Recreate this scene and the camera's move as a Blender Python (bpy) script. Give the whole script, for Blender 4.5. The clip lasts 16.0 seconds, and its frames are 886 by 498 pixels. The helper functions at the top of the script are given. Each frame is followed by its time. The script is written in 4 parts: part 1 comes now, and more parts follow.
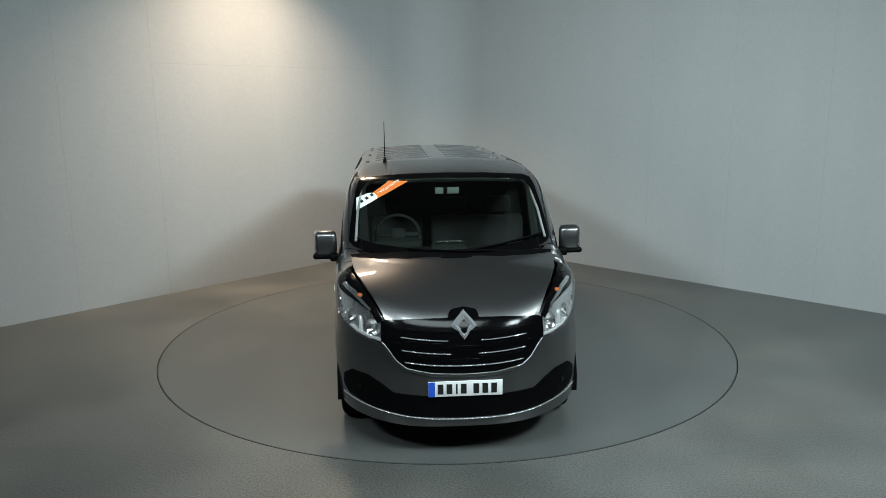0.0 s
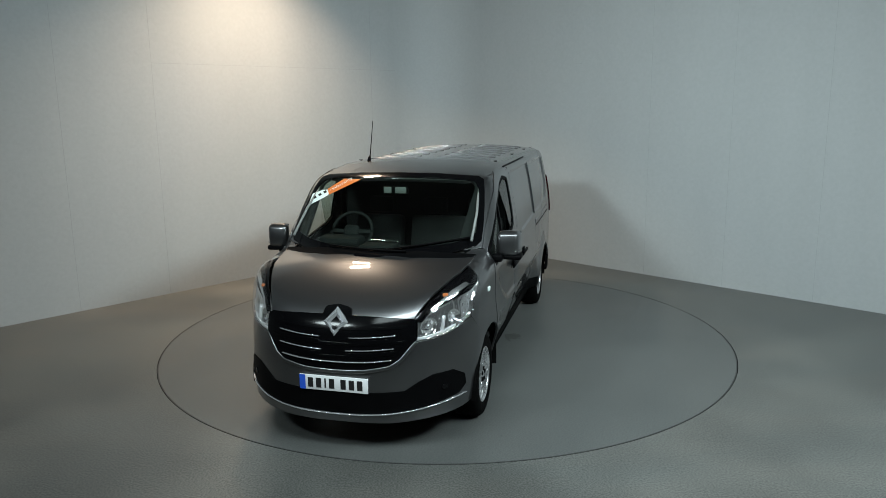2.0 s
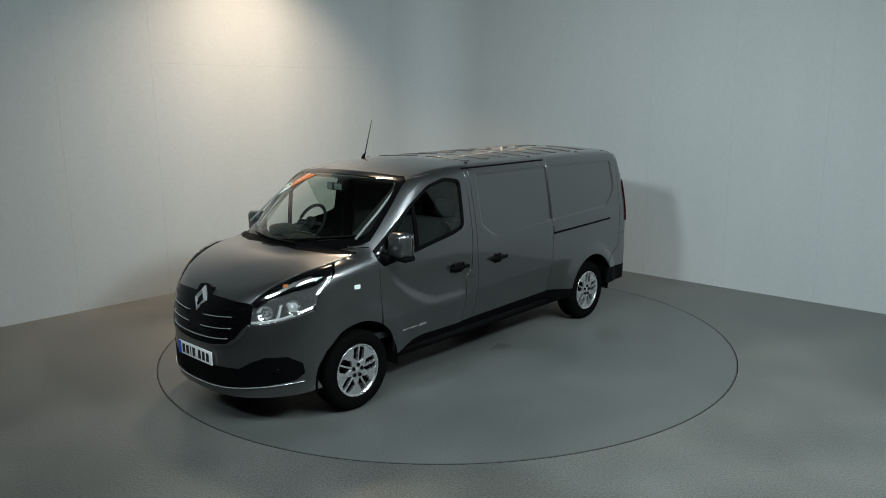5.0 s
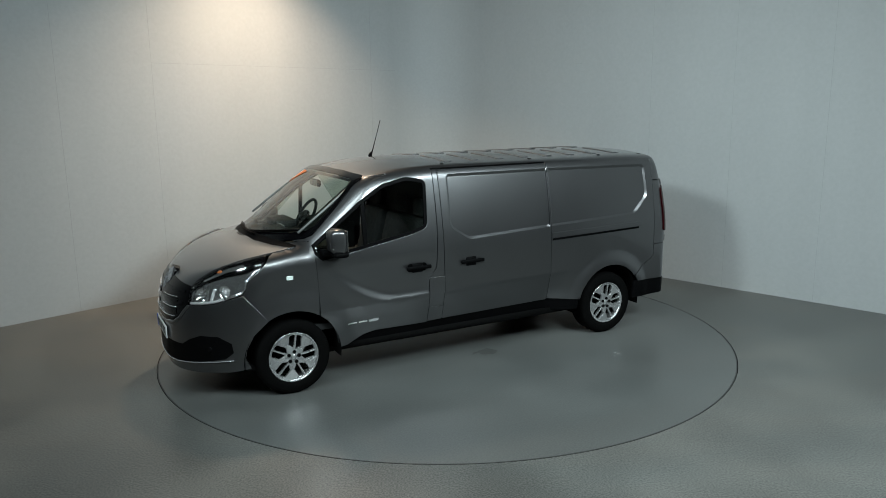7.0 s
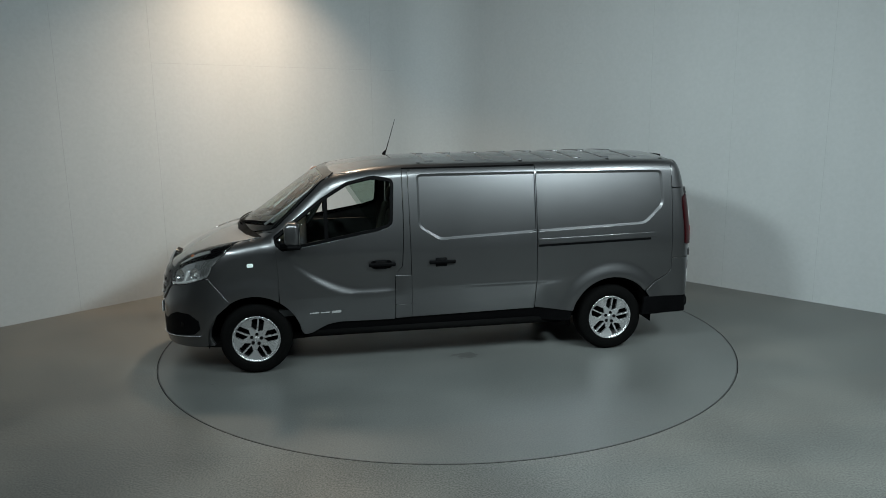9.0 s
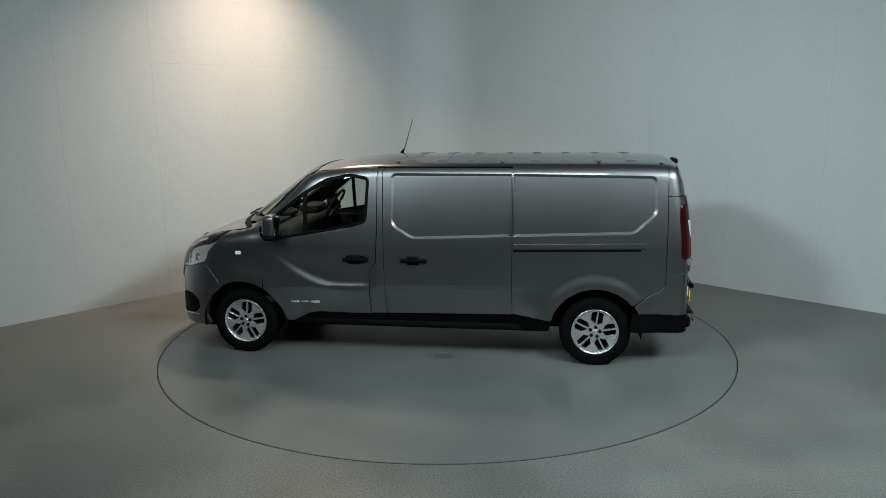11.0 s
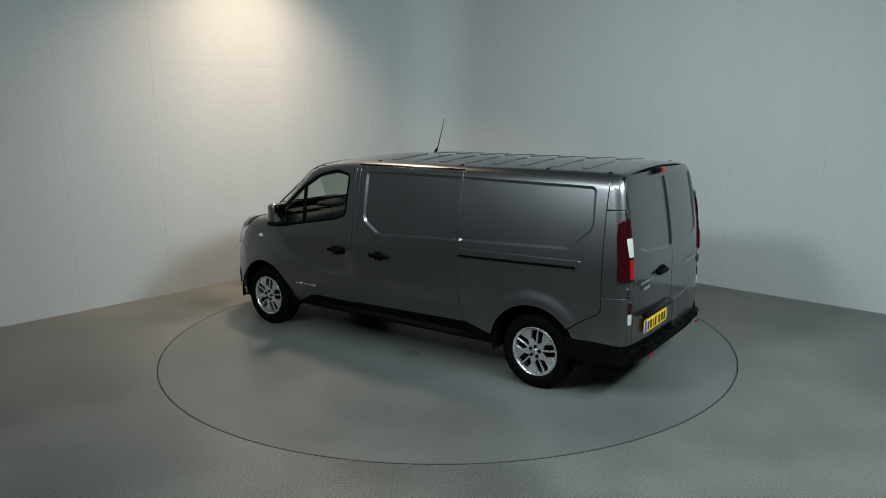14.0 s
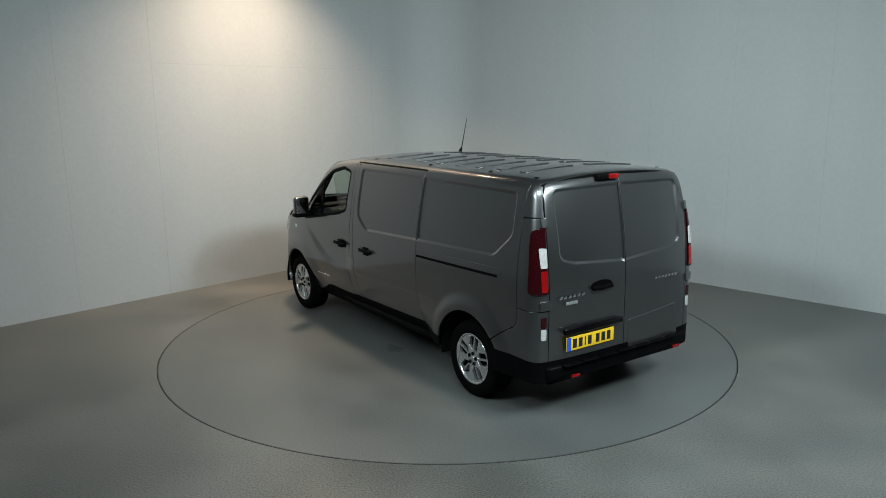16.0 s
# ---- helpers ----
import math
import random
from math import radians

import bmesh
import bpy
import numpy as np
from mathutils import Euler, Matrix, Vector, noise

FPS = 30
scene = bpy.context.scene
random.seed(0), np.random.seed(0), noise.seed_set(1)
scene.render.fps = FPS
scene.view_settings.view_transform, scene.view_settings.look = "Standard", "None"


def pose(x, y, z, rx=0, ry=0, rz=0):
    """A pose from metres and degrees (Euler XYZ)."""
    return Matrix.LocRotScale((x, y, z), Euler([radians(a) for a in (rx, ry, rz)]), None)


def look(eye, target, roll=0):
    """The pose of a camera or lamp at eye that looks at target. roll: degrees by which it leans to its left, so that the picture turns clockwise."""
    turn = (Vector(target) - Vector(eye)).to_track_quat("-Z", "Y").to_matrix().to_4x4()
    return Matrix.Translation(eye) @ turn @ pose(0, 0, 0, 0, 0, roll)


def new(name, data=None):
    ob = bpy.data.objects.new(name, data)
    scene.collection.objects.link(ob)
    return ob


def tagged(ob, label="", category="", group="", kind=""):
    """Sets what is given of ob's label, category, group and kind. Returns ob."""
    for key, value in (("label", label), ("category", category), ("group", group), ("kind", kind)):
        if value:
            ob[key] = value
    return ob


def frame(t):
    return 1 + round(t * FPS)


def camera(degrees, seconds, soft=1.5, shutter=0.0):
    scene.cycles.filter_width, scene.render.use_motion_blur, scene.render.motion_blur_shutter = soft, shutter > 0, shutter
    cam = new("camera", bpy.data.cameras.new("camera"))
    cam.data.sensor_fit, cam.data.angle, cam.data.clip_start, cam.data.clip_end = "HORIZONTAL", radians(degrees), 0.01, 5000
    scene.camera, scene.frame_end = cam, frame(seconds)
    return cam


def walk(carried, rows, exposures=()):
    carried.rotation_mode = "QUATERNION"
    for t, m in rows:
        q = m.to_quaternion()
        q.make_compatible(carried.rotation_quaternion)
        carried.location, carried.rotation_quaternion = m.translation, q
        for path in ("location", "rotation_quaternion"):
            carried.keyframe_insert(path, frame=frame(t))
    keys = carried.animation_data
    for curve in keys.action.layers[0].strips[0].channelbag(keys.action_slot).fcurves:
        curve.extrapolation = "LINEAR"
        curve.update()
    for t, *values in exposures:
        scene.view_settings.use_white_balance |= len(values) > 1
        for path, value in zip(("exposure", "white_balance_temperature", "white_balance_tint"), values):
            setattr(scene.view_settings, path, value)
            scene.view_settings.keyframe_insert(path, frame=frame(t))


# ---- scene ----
# Camera on a tripod, van on a slowly turning platform.
cam = camera(62.13, 16.0, soft=0.8)
EYE, AIM = (0.0, -7.738, 2.480), (-0.0294, 0.1107, 0.9336)
walk(cam, [(0.0, look(EYE, AIM, -0.68)), (16.0, look(EYE, AIM, -0.68))])
scene.view_settings.exposure = 0.0

# Heading of the van on the platform, in degrees, by seconds.
TURN = [(0, -85.64), (0.5, -90.23), (1, -94.9), (1.5, -99.61), (2, -104.38), (2.5, -109.15),
        (3, -113.92), (3.5, -118.67), (4, -123.44), (4.5, -128.11), (5, -132.78), (5.5, -137.45),
        (6, -142.12), (6.5, -146.78), (7, -151.44), (7.5, -156.1), (8, -160.76), (8.5, -165.42),
        (9, -170.08), (9.5, -174.67), (10, -179.25), (10.5, -183.81), (11, -188.36), (11.5, -192.92),
        (12, -197.54), (12.5, -202.16), (13, -206.79), (13.5, -211.43), (14, -216.11), (14.5, -220.83),
        (15, -225.62), (15.5, -230.43), (16, -235.27)]
OFFSET = (0.205, -0.093)      # van's middle from the platform's axis
RING = 2.968                  # platform's radius

# Room: two walls at right angles behind the platform, rounded where they meet.
CORNER = (-0.132, 5.686)
WALL_TURN = 1.07              # degrees by which the room is turned from the diagonal
WALL_H = 5.6
SIDE = 15.5
BEND = 1.0


# ---------------------------------------------------------------- light
world = bpy.data.worlds.new("world")
scene.world = world
world.use_nodes = True
world.node_tree.nodes["Background"].inputs[0].default_value = (0.003, 0.003, 0.003, 1)
world.node_tree.nodes["Background"].inputs[1].default_value = 1.0


def lamp(name, eye, target, size, power, colour, spread=180.0):
    data = bpy.data.lights.new(name, "AREA")
    data.shape, data.size, data.size_y = "RECTANGLE", size[0], size[1]
    data.energy, data.color, data.spread = power, colour, radians(spread)
    ob = new(name, data)
    ob.matrix_world = look(eye, target)
    return ob


WARM, COOL = (1.0, 0.77, 0.55), (0.82, 0.98, 1.0)
LAMPS = [
    # eye, target, size, watts, colour, spread
    ((-4.2, -6.0, 5.3), (2.8, 1.7, 2.6), (1.2, 0.9), 112, COOL, 90),
    ((4.7, -4.7, 5.3), (-3.2, 2.2, 2.3), (1.2, 0.9), 130, COOL, 95),
    ((-0.3, -5.6, 5.35), (0.1, -3.0, 0.0), (3.4, 1.4), 140, COOL, 140),
    # added fill aimed at the right-hand floor, no source known there
    ((3.8, -6.2, 5.3), (4.0, -2.0, 0.0), (1.2, 0.9), 190, COOL, 115),
    ((-1.75, 2.0, 5.3), (-2.2, 2.0, 0.0), (0.5, 0.45), 118, WARM, 112),
]
for eye, target, size, watts, tone, spread in LAMPS:
    lamp("lamp_light", eye, target, size, watts, tone, spread)

# Board joints on the walls: metres along each wall from the rounded corner; level ones as (from, to, height).
JOINTS_W = [1.52, 5.20, 6.37, 7.55]
JOINTS_E = [4.20, 5.37, 6.53, 7.70]
JOINTS_WH = [(1.0, 5.2, 3.04)]
# Stains on the platform: place, radius, squash, number of drops.
STAINS = [(-0.08, 0.71, 0.115, 0.6, 11), (2.348, 1.02, 0.011, 1.0, 1)]
JOINTS_EH = [(2.85, 3.05, 3.05)]


# ---------------------------------------------------------------- materials
def material(name, colour, rough=0.5, metal=0.0, coat=0.0, vary=0.12, scale=6.0, fine=60.0, bump=0.0, spec=0.5, gloss_vary=0.15, tall=1.0):
    """Principled surface with two scales of variation in tone and gloss."""
    m = bpy.data.materials.new(name)
    m.use_nodes = True
    n, l = m.node_tree.nodes, m.node_tree.links
    b = n["Principled BSDF"]
    co = n.new("ShaderNodeTexCoord")
    big, small = n.new("ShaderNodeTexNoise"), n.new("ShaderNodeTexNoise")
    big.inputs["Scale"].default_value, big.inputs["Detail"].default_value = scale, 6
    small.inputs["Scale"].default_value, small.inputs["Detail"].default_value = fine, 4
    drawn = n.new("ShaderNodeMapping")
    drawn.inputs["Scale"].default_value = (1, 1, 1 / tall)
    l.new(co.outputs["Object"], drawn.inputs["Vector"])
    l.new(drawn.outputs[0], big.inputs["Vector"])
    l.new(co.outputs["Object"], small.inputs["Vector"])
    add = n.new("ShaderNodeMath")
    add.operation = "ADD"
    l.new(big.outputs[0], add.inputs[0])
    l.new(small.outputs[0], add.inputs[1])
    ramp = n.new("ShaderNodeMapRange")
    ramp.inputs["From Min"].default_value, ramp.inputs["From Max"].default_value = 0.6, 1.4
    ramp.inputs["To Min"].default_value, ramp.inputs["To Max"].default_value = 1 - vary, 1 + vary
    l.new(add.outputs[0], ramp.inputs["Value"])
    mix = n.new("ShaderNodeVectorMath")
    mix.operation = "SCALE"
    mix.inputs[0].default_value = colour
    l.new(ramp.outputs[0], mix.inputs["Scale"])
    l.new(mix.outputs[0], b.inputs["Base Color"])
    r = n.new("ShaderNodeMapRange")
    r.inputs["From Min"].default_value, r.inputs["From Max"].default_value = 0.3, 0.7
    r.inputs["To Min"].default_value, r.inputs["To Max"].default_value = max(rough * (1 - gloss_vary), 0.02), min(rough * (1 + gloss_vary), 1)
    l.new(big.outputs[0], r.inputs["Value"])
    l.new(r.outputs[0], b.inputs["Roughness"])
    b.inputs["Metallic"].default_value = metal
    b.inputs["Coat Weight"].default_value = coat
    b.inputs["Specular IOR Level"].default_value = spec
    b.inputs["Coat Roughness"].default_value = 0.025
    if bump:
        bp = n.new("ShaderNodeBump")
        bp.inputs["Strength"].default_value, bp.inputs["Distance"].default_value = 1.0, bump
        l.new(small.outputs[0], bp.inputs["Height"])
        l.new(bp.outputs[0], b.inputs["Normal"])
    return m


def glass(name, tint, rough=0.0):
    """A clear pane: tinted passage with mirror gloss that grows towards grazing view."""
    m = bpy.data.materials.new(name)
    m.use_nodes = True
    n, l = m.node_tree.nodes, m.node_tree.links
    n.remove(n["Principled BSDF"])
    t, g, f, mix = n.new("ShaderNodeBsdfTransparent"), n.new("ShaderNodeBsdfGlossy"), n.new("ShaderNodeLayerWeight"), n.new("ShaderNodeMixShader")
    power, gain = n.new("ShaderNodeMath"), n.new("ShaderNodeMath")
    power.operation, gain.operation = "POWER", "MULTIPLY_ADD"
    power.inputs[1].default_value, gain.inputs[1].default_value, gain.inputs[2].default_value = 5.0, 0.92, 0.075
    t.inputs[0].default_value = (*tint, 1)
    g.inputs["Roughness"].default_value = rough
    f.inputs["Blend"].default_value = 0.5
    l.new(f.outputs["Facing"], power.inputs[0])
    l.new(power.outputs[0], gain.inputs[0])
    l.new(gain.outputs[0], mix.inputs[0])
    l.new(t.outputs[0], mix.inputs[1])
    l.new(g.outputs[0], mix.inputs[2])
    l.new(mix.outputs[0], n["Material Output"].inputs[0])
    return m


def floor_material(name, tone, dusty, vary, bump, rough):
    """Worn sealed concrete: cloudy tone, long rubbed streaks, fine grit."""
    m = bpy.data.materials.new(name)
    m.use_nodes = True
    n, l = m.node_tree.nodes, m.node_tree.links
    p = n["Principled BSDF"]
    co, mp = n.new("ShaderNodeTexCoord"), n.new("ShaderNodeMapping")
    mp.inputs["Rotation"].default_value = (0, 0, 0.6)
    mp.inputs["Scale"].default_value = (0.5, 1.5, 1.0)
    l.new(co.outputs["Object"], mp.inputs["Vector"])
    made = []
    for scale, detail, source in ((0.8, 8, co.outputs["Object"]), (0.9, 6, mp.outputs[0]), (75.0, 5, co.outputs["Object"])):
        x = n.new("ShaderNodeTexNoise")
        x.inputs["Scale"].default_value, x.inputs["Detail"].default_value = scale, detail
        l.new(source, x.inputs["Vector"])
        made.append(x)
    cloud, streak, grit = made
    patch = n.new("ShaderNodeMapRange")
    patch.inputs["From Min"].default_value, patch.inputs["From Max"].default_value = 0.40, 0.85
    l.new(streak.outputs[0], patch.inputs["Value"])
    mix = n.new("ShaderNodeMix")
    mix.data_type = "RGBA"
    mix.inputs[6].default_value, mix.inputs[7].default_value = (*tone, 1), (*dusty, 1)
    l.new(patch.outputs[0], mix.inputs[0])
    add = n.new("ShaderNodeMath")
    add.operation = "MULTIPLY_ADD"
    add.inputs[1].default_value = 1.6
    l.new(grit.outputs[0], add.inputs[0])
    l.new(cloud.outputs[0], add.inputs[2])
    k = n.new("ShaderNodeMapRange")
    k.inputs["From Min"].default_value, k.inputs["From Max"].default_value = 0.95, 1.65
    k.inputs["To Min"].default_value, k.inputs["To Max"].default_value = 1 - vary, 1 + vary
    l.new(add.outputs[0], k.inputs["Value"])
    sc = n.new("ShaderNodeVectorMath")
    sc.operation = "SCALE"
    l.new(mix.outputs[2], sc.inputs[0])
    l.new(k.outputs[0], sc.inputs["Scale"])
    l.new(sc.outputs[0], p.inputs["Base Color"])
    r = n.new("ShaderNodeMapRange")
    r.inputs["From Min"].default_value, r.inputs["From Max"].default_value = 0.3, 0.7
    r.inputs["To Min"].default_value, r.inputs["To Max"].default_value = rough - 0.08, rough + 0.12
    l.new(cloud.outputs[0], r.inputs["Value"])
    l.new(r.outputs[0], p.inputs["Roughness"])
    b = n.new("ShaderNodeBump")
    b.inputs["Strength"].default_value, b.inputs["Distance"].default_value = 0.6, bump
    l.new(grit.outputs[0], b.inputs["Height"])
    l.new(b.outputs[0], p.inputs["Normal"])
    return m


FLOOR = floor_material("worn_floor_paint", (0.098, 0.101, 0.096), (0.130, 0.124, 0.112), 0.60, 0.0012, 0.36)
DECK = floor_material("platform_paint", (0.092, 0.097, 0.095), (0.112, 0.114, 0.110), 0.30, 0.0001, 0.36)
WALL = material("pale_grey_wall_paint", (0.40, 0.412, 0.418), 0.6, 0, 0, 0.055, 1.7, 25, 0.0001, tall=7.0)
SEAM = material("wall_joint", (0.345, 0.356, 0.362), 0.8)
# Dark grey of the unseen walls, chosen to lessen bounced fill.
FAR_WALL = material("dark_grey_unseen_wall", (0.16, 0.165, 0.17), 0.8, 0, 0, 0.05, 0.6, 25)
PAINT = material("grey_metallic_paint", (0.123, 0.123, 0.128), 0.335, 0.92, 1.0, 0.02, 3.0, 900.0, gloss_vary=0.03)
BLACK = material("black_plastic", (0.0022, 0.0022, 0.0025), 0.5, 0, 0, 0.2, 5, 200, 0.0003, 0.035)
GLOSS = material("gloss_black_plastic", (0.002, 0.002, 0.0024), 0.13, 0, 0.0, 0.1, spec=0.14)
CHROME = material("chrome", (0.85, 0.85, 0.86), 0.08, 1.0, 0, 0.04)
SILVER = material("silver_alloy", (0.60, 0.60, 0.61), 0.27, 0.85, 0.5, 0.06, 8, 150)
TYRE = material("tyre_rubber", (0.0028, 0.0028, 0.0028), 0.8, 0, 0, 0.25, 12, 90, 0.0006, 0.03)
DARK = material("dark_underbody", (0.003, 0.003, 0.003), 0.95, spec=0.05)
TRIM = material("dark_grey_dashboard", (0.018, 0.019, 0.0195), 0.7, 0, 0, 0.15, 8, 300, 0.0003, 0.15)
CLOTH = material("charcoal_seat_cloth", (0.013, 0.013, 0.014), 0.9, 0, 0, 0.25, 20, 400, 0.0008)
PALE = material("pale_grey_plastic", (0.17, 0.18, 0.175), 0.55)
GLASS = glass("tinted_glass", (0.64, 0.72, 0.67))
SCREEN = glass("windscreen_glass", (0.66, 0.74, 0.69))
LENS = glass("clear_lens", (0.95, 0.95, 0.95))
LAMP_WHITE = material("lamp_reflector", (0.76, 0.77, 0.78), 0.14, 0.40, 0.9, 0.15, 30, 200)
ORANGE = material("orange_indicator", (0.45, 0.13, 0.04), 0.25, 0, 0.8)
RED = material("red_lens", (0.22, 0.004, 0.005), 0.15, 0, 0.2, spec=0.3)
DEEP_RED = material("smoked_red_lens", (0.020, 0.002, 0.003), 0.12, 0, 0.1, spec=0.25)
WHITE = material("white_plate", (0.78, 0.79, 0.80), 0.45, 0, 0, 0.03)
YELLOW = material("yellow_plate", (0.80, 0.50, 0.02), 0.45, 0, 0, 0.03)
BLUE = material("blue_band", (0.02, 0.09, 0.55), 0.4)
INK = material("black_ink", (0.01, 0.01, 0.01), 0.5)
STICKER_W = material("white_sticker", (0.70, 0.78, 0.76), 0.5)
STICKER_O = material("orange_sticker", (0.62, 0.15, 0.02), 0.5)
CEIL = material("dark_ceiling", (0.10, 0.10, 0.10), 0.9)
HOUSING = material("lamp_housing", (0.05, 0.05, 0.05), 0.5)
STAIN = material("oil_stain", (0.068, 0.069, 0.067), 0.45, 0, 0, 0.3, 14, 80)
REVERSE = material("clear_reverse_lens", (0.42, 0.42, 0.41), 0.2, 0, 0.4, 0.2, 40, 200)
REFLECTOR = material("bright_lamp_reflector", (0.90, 0.91, 0.92), 0.10, 0.94, 0.0, 0.05, 30, 200)
BRIGHT = material("bright_trim", (0.66, 0.67, 0.70), 0.20, 0.75, 0.5, 0.03)


# ---------------------------------------------------------------- mesh tools
def part(name, bm, mat, parent, label="", normals=None):
    """Links a bmesh as one mesh object under a thing or a part."""
    me = bpy.data.meshes.new(name)
    bm.to_mesh(me)
    bm.free()
    me.materials.append(mat)
    for f in me.polygons:
        f.use_smooth = True
    if normals is not None:
        me.normals_split_custom_set_from_vertices(normals)
    ob = new(name, me)
    ob.parent = parent
    if label:
        ob["label"] = label
    return ob


def flat(ob):
    """Sharp edges where faces meet steeply."""
    bm = bmesh.new()
    bm.from_mesh(ob.data)
    for e in bm.edges:
        e.smooth = len(e.link_faces) == 2 and e.calc_face_angle(0) < radians(32)
    bm.to_mesh(ob.data)
    bm.free()
    return ob


def box(bm, centre, size, bevel=0.0, turn=None, segments=2):
    """A bevelled block added to bm."""
    m = Matrix.Translation(centre) @ (turn or Matrix()) @ Matrix.Diagonal((*size, 1))
    made = bmesh.ops.create_cube(bm, size=1.0, matrix=m)["verts"]
    if bevel:
        edges = list({e for v in made for e in v.link_edges})
        bmesh.ops.bevel(bm, geom=edges, offset=bevel, segments=segments, affect="EDGES", profile=0.5)
    return bm


def block(name, centre, size, mat, parent, bevel=0.006, turn=None, label=""):
    return flat(part(name, box(bmesh.new(), centre, size, bevel, turn), mat, parent, label))


def tube(bm, points, radius, sides=8, end=None):
    """A round bar along points, tapered to the radius end."""
    rings, pts = [], [Vector(p) for p in points]
    for k, p in enumerate(pts):
        d = (pts[min(k + 1, len(pts) - 1)] - pts[max(k - 1, 0)]).normalized()
        q = d.to_track_quat("Z", "Y")
        r = radius if end is None else radius + (end - radius) * k / (len(pts) - 1)
        rings.append([bm.verts.new(p + q @ Vector((r * math.cos(a), r * math.sin(a), 0))) for a in [2 * math.pi * j / sides for j in range(sides)]])
    for a, b in zip(rings, rings[1:]):
        for j in range(sides):
            bm.faces.new((a[j], a[(j + 1) % sides], b[(j + 1) % sides], b[j]))
    bm.faces.new(rings[0][::-1])
    bm.faces.new(rings[-1])
    return bm


def lathe(bm, profile, sides=48, closed=False):
    """Turns a profile of (radius, y) about the y axis."""
    rings = [[bm.verts.new((r * math.cos(a), y, r * math.sin(a))) for a in [2 * math.pi * j / sides for j in range(sides)]] for r, y in profile]
    pairs = list(zip(rings, rings[1:])) + ([(rings[-1], rings[0])] if closed else [])
    for a, b in pairs:
        for j in range(sides):
            bm.faces.new((a[j], b[j], b[(j + 1) % sides], a[(j + 1) % sides]))
    bmesh.ops.recalc_face_normals(bm, faces=bm.faces[:])
    return bm


def rounded(points, radius=0.03, n=5):
    """A closed outline with its corners rounded; a point may carry a radius of its own."""
    out, m = [], len(points)
    for k in range(m):
        p, a, b = points[k], points[k - 1], points[(k + 1) % m]
        r = p[2] if len(p) > 2 else radius
        v, va, vb = Vector(p[:2]), Vector(a[:2]), Vector(b[:2])
        da, db = va - v, vb - v
        if r <= 0 or da.length < 1e-6 or db.length < 1e-6:
            out.append(tuple(v))
            continue
        half = da.angle(db) / 2
        t = min(r / max(math.tan(half), 0.05), 0.45 * da.length, 0.45 * db.length)
        s, e = v + da.normalized() * t, v + db.normalized() * t
        for j in range(n + 1):
            u = j / n
            out.append(tuple((1 - u) ** 2 * s + 2 * u * (1 - u) * v + u * u * e))
    return out


# ---------------------------------------------------------------- the van's form, as one smooth field
def smax(a, b, k):
    h = np.maximum(k - np.abs(a - b), 0) / k
    return np.maximum(a, b) + h * h * k / 4


def smin(a, b, k):
    return -smax(-a, -b, k)


def up(v, a, b):
    """0 below a, rising in a straight line to 1 at b and on."""
    return np.maximum((v - a) / (b - a), 0)


def step(v, a, b):
    t = np.clip((v - a) / (b - a), 0, 1)
    return t * t * (3 - 2 * t)


def half_width(x, z):
    w = 0.957 - 0.114 * up(z, 1.10, 1.86) ** 1.55
    w = w - 0.085 * up(0.745 - 0.02 * x - z, 0.0, 0.34) * step(-x, -1.75, -1.2) * step(x, -1.25, -0.9)
    w = w - 0.009 * step(0.750 - 0.02 * x - z, -0.012, 0.035) * step(-x, -0.62, -0.30) * step(x, -1.35, -1.1)
    w = w - 0.020 * up(0.60 - z, 0, 0.34)
    w = w - 0.135 * up(x, 1.35, 2.65) ** 2.3 - 0.025 * up(-x, 1.3, 2.65) ** 2
    # hollow in the door above its crease, flares over the wheels
    line = 0.715 + 0.42 * np.clip((x - 0.72) / 0.75, 0, 1) ** 1.9
    w = w - 0.026 * step(z, line - 0.03, line + 0.075) * step(1.16 - z, 0.0, 0.30) * step(x, 0.30, 0.50) * step(-x, -1.60, -1.35)
    for cx, top, far in ((1.749, 0.016, -0.64), (-1.749, 0.025, -0.60)):
        r = np.sqrt((x - cx) ** 2 + (z - 0.335) ** 2)
        w = w + top * step(-r, far, -0.46) * step(z, 0.2, 0.4)
    return w


def roof_height(x, y):
    t = 1.972 - 0.050 * (y / 0.8) ** 2
    return t - 0.095 * up(x, 0.2, 1.1) ** 2 - 0.022 * up(-x, 1.9, 2.5) ** 2


def nose(y, z):
    return 2.685 - 0.62 * np.abs(y) ** 2.9 - 0.36 * up(z, 0.55, 1.55) ** 2 - 0.9 * up(0.36 - z, 0, 1) ** 2


def field(x, y, z):
    """Below 0 inside the van's body, above 0 outside."""
    side = np.abs(y) - half_width(x, z)
    roof = (z - roof_height(x, y)) * 0.97
    back = np.clip(0.30 - 0.30 * (z - 1.33), 0.05, 0.32)
    screen = 0.60 * (x - (1.905 - (z - 1.33) / 0.70) + back * (y / 0.8) ** 2)
    cab = smax(np.maximum(screen, x - 1.99), roof, 0.06)
    u = np.maximum(x - 1.95, -0.3)
    hood = (z - (1.29 - 0.186 * u - 0.41 * np.maximum(u, 0) ** 2 - 0.050 * (y / 0.8) ** 2)) * 0.93
    front = smax(hood, x - nose(y, z), 0.10)
    g = smin(cab, front, 0.05)
    g = smax(g, side, 0.11)
    rear = (-2.625 + 0.125 * up(z, 1.05, 1.92) ** 1.7 + 0.05 * (np.abs(y) / 0.9) ** 4) - x
    return smax(g, rear, 0.09)


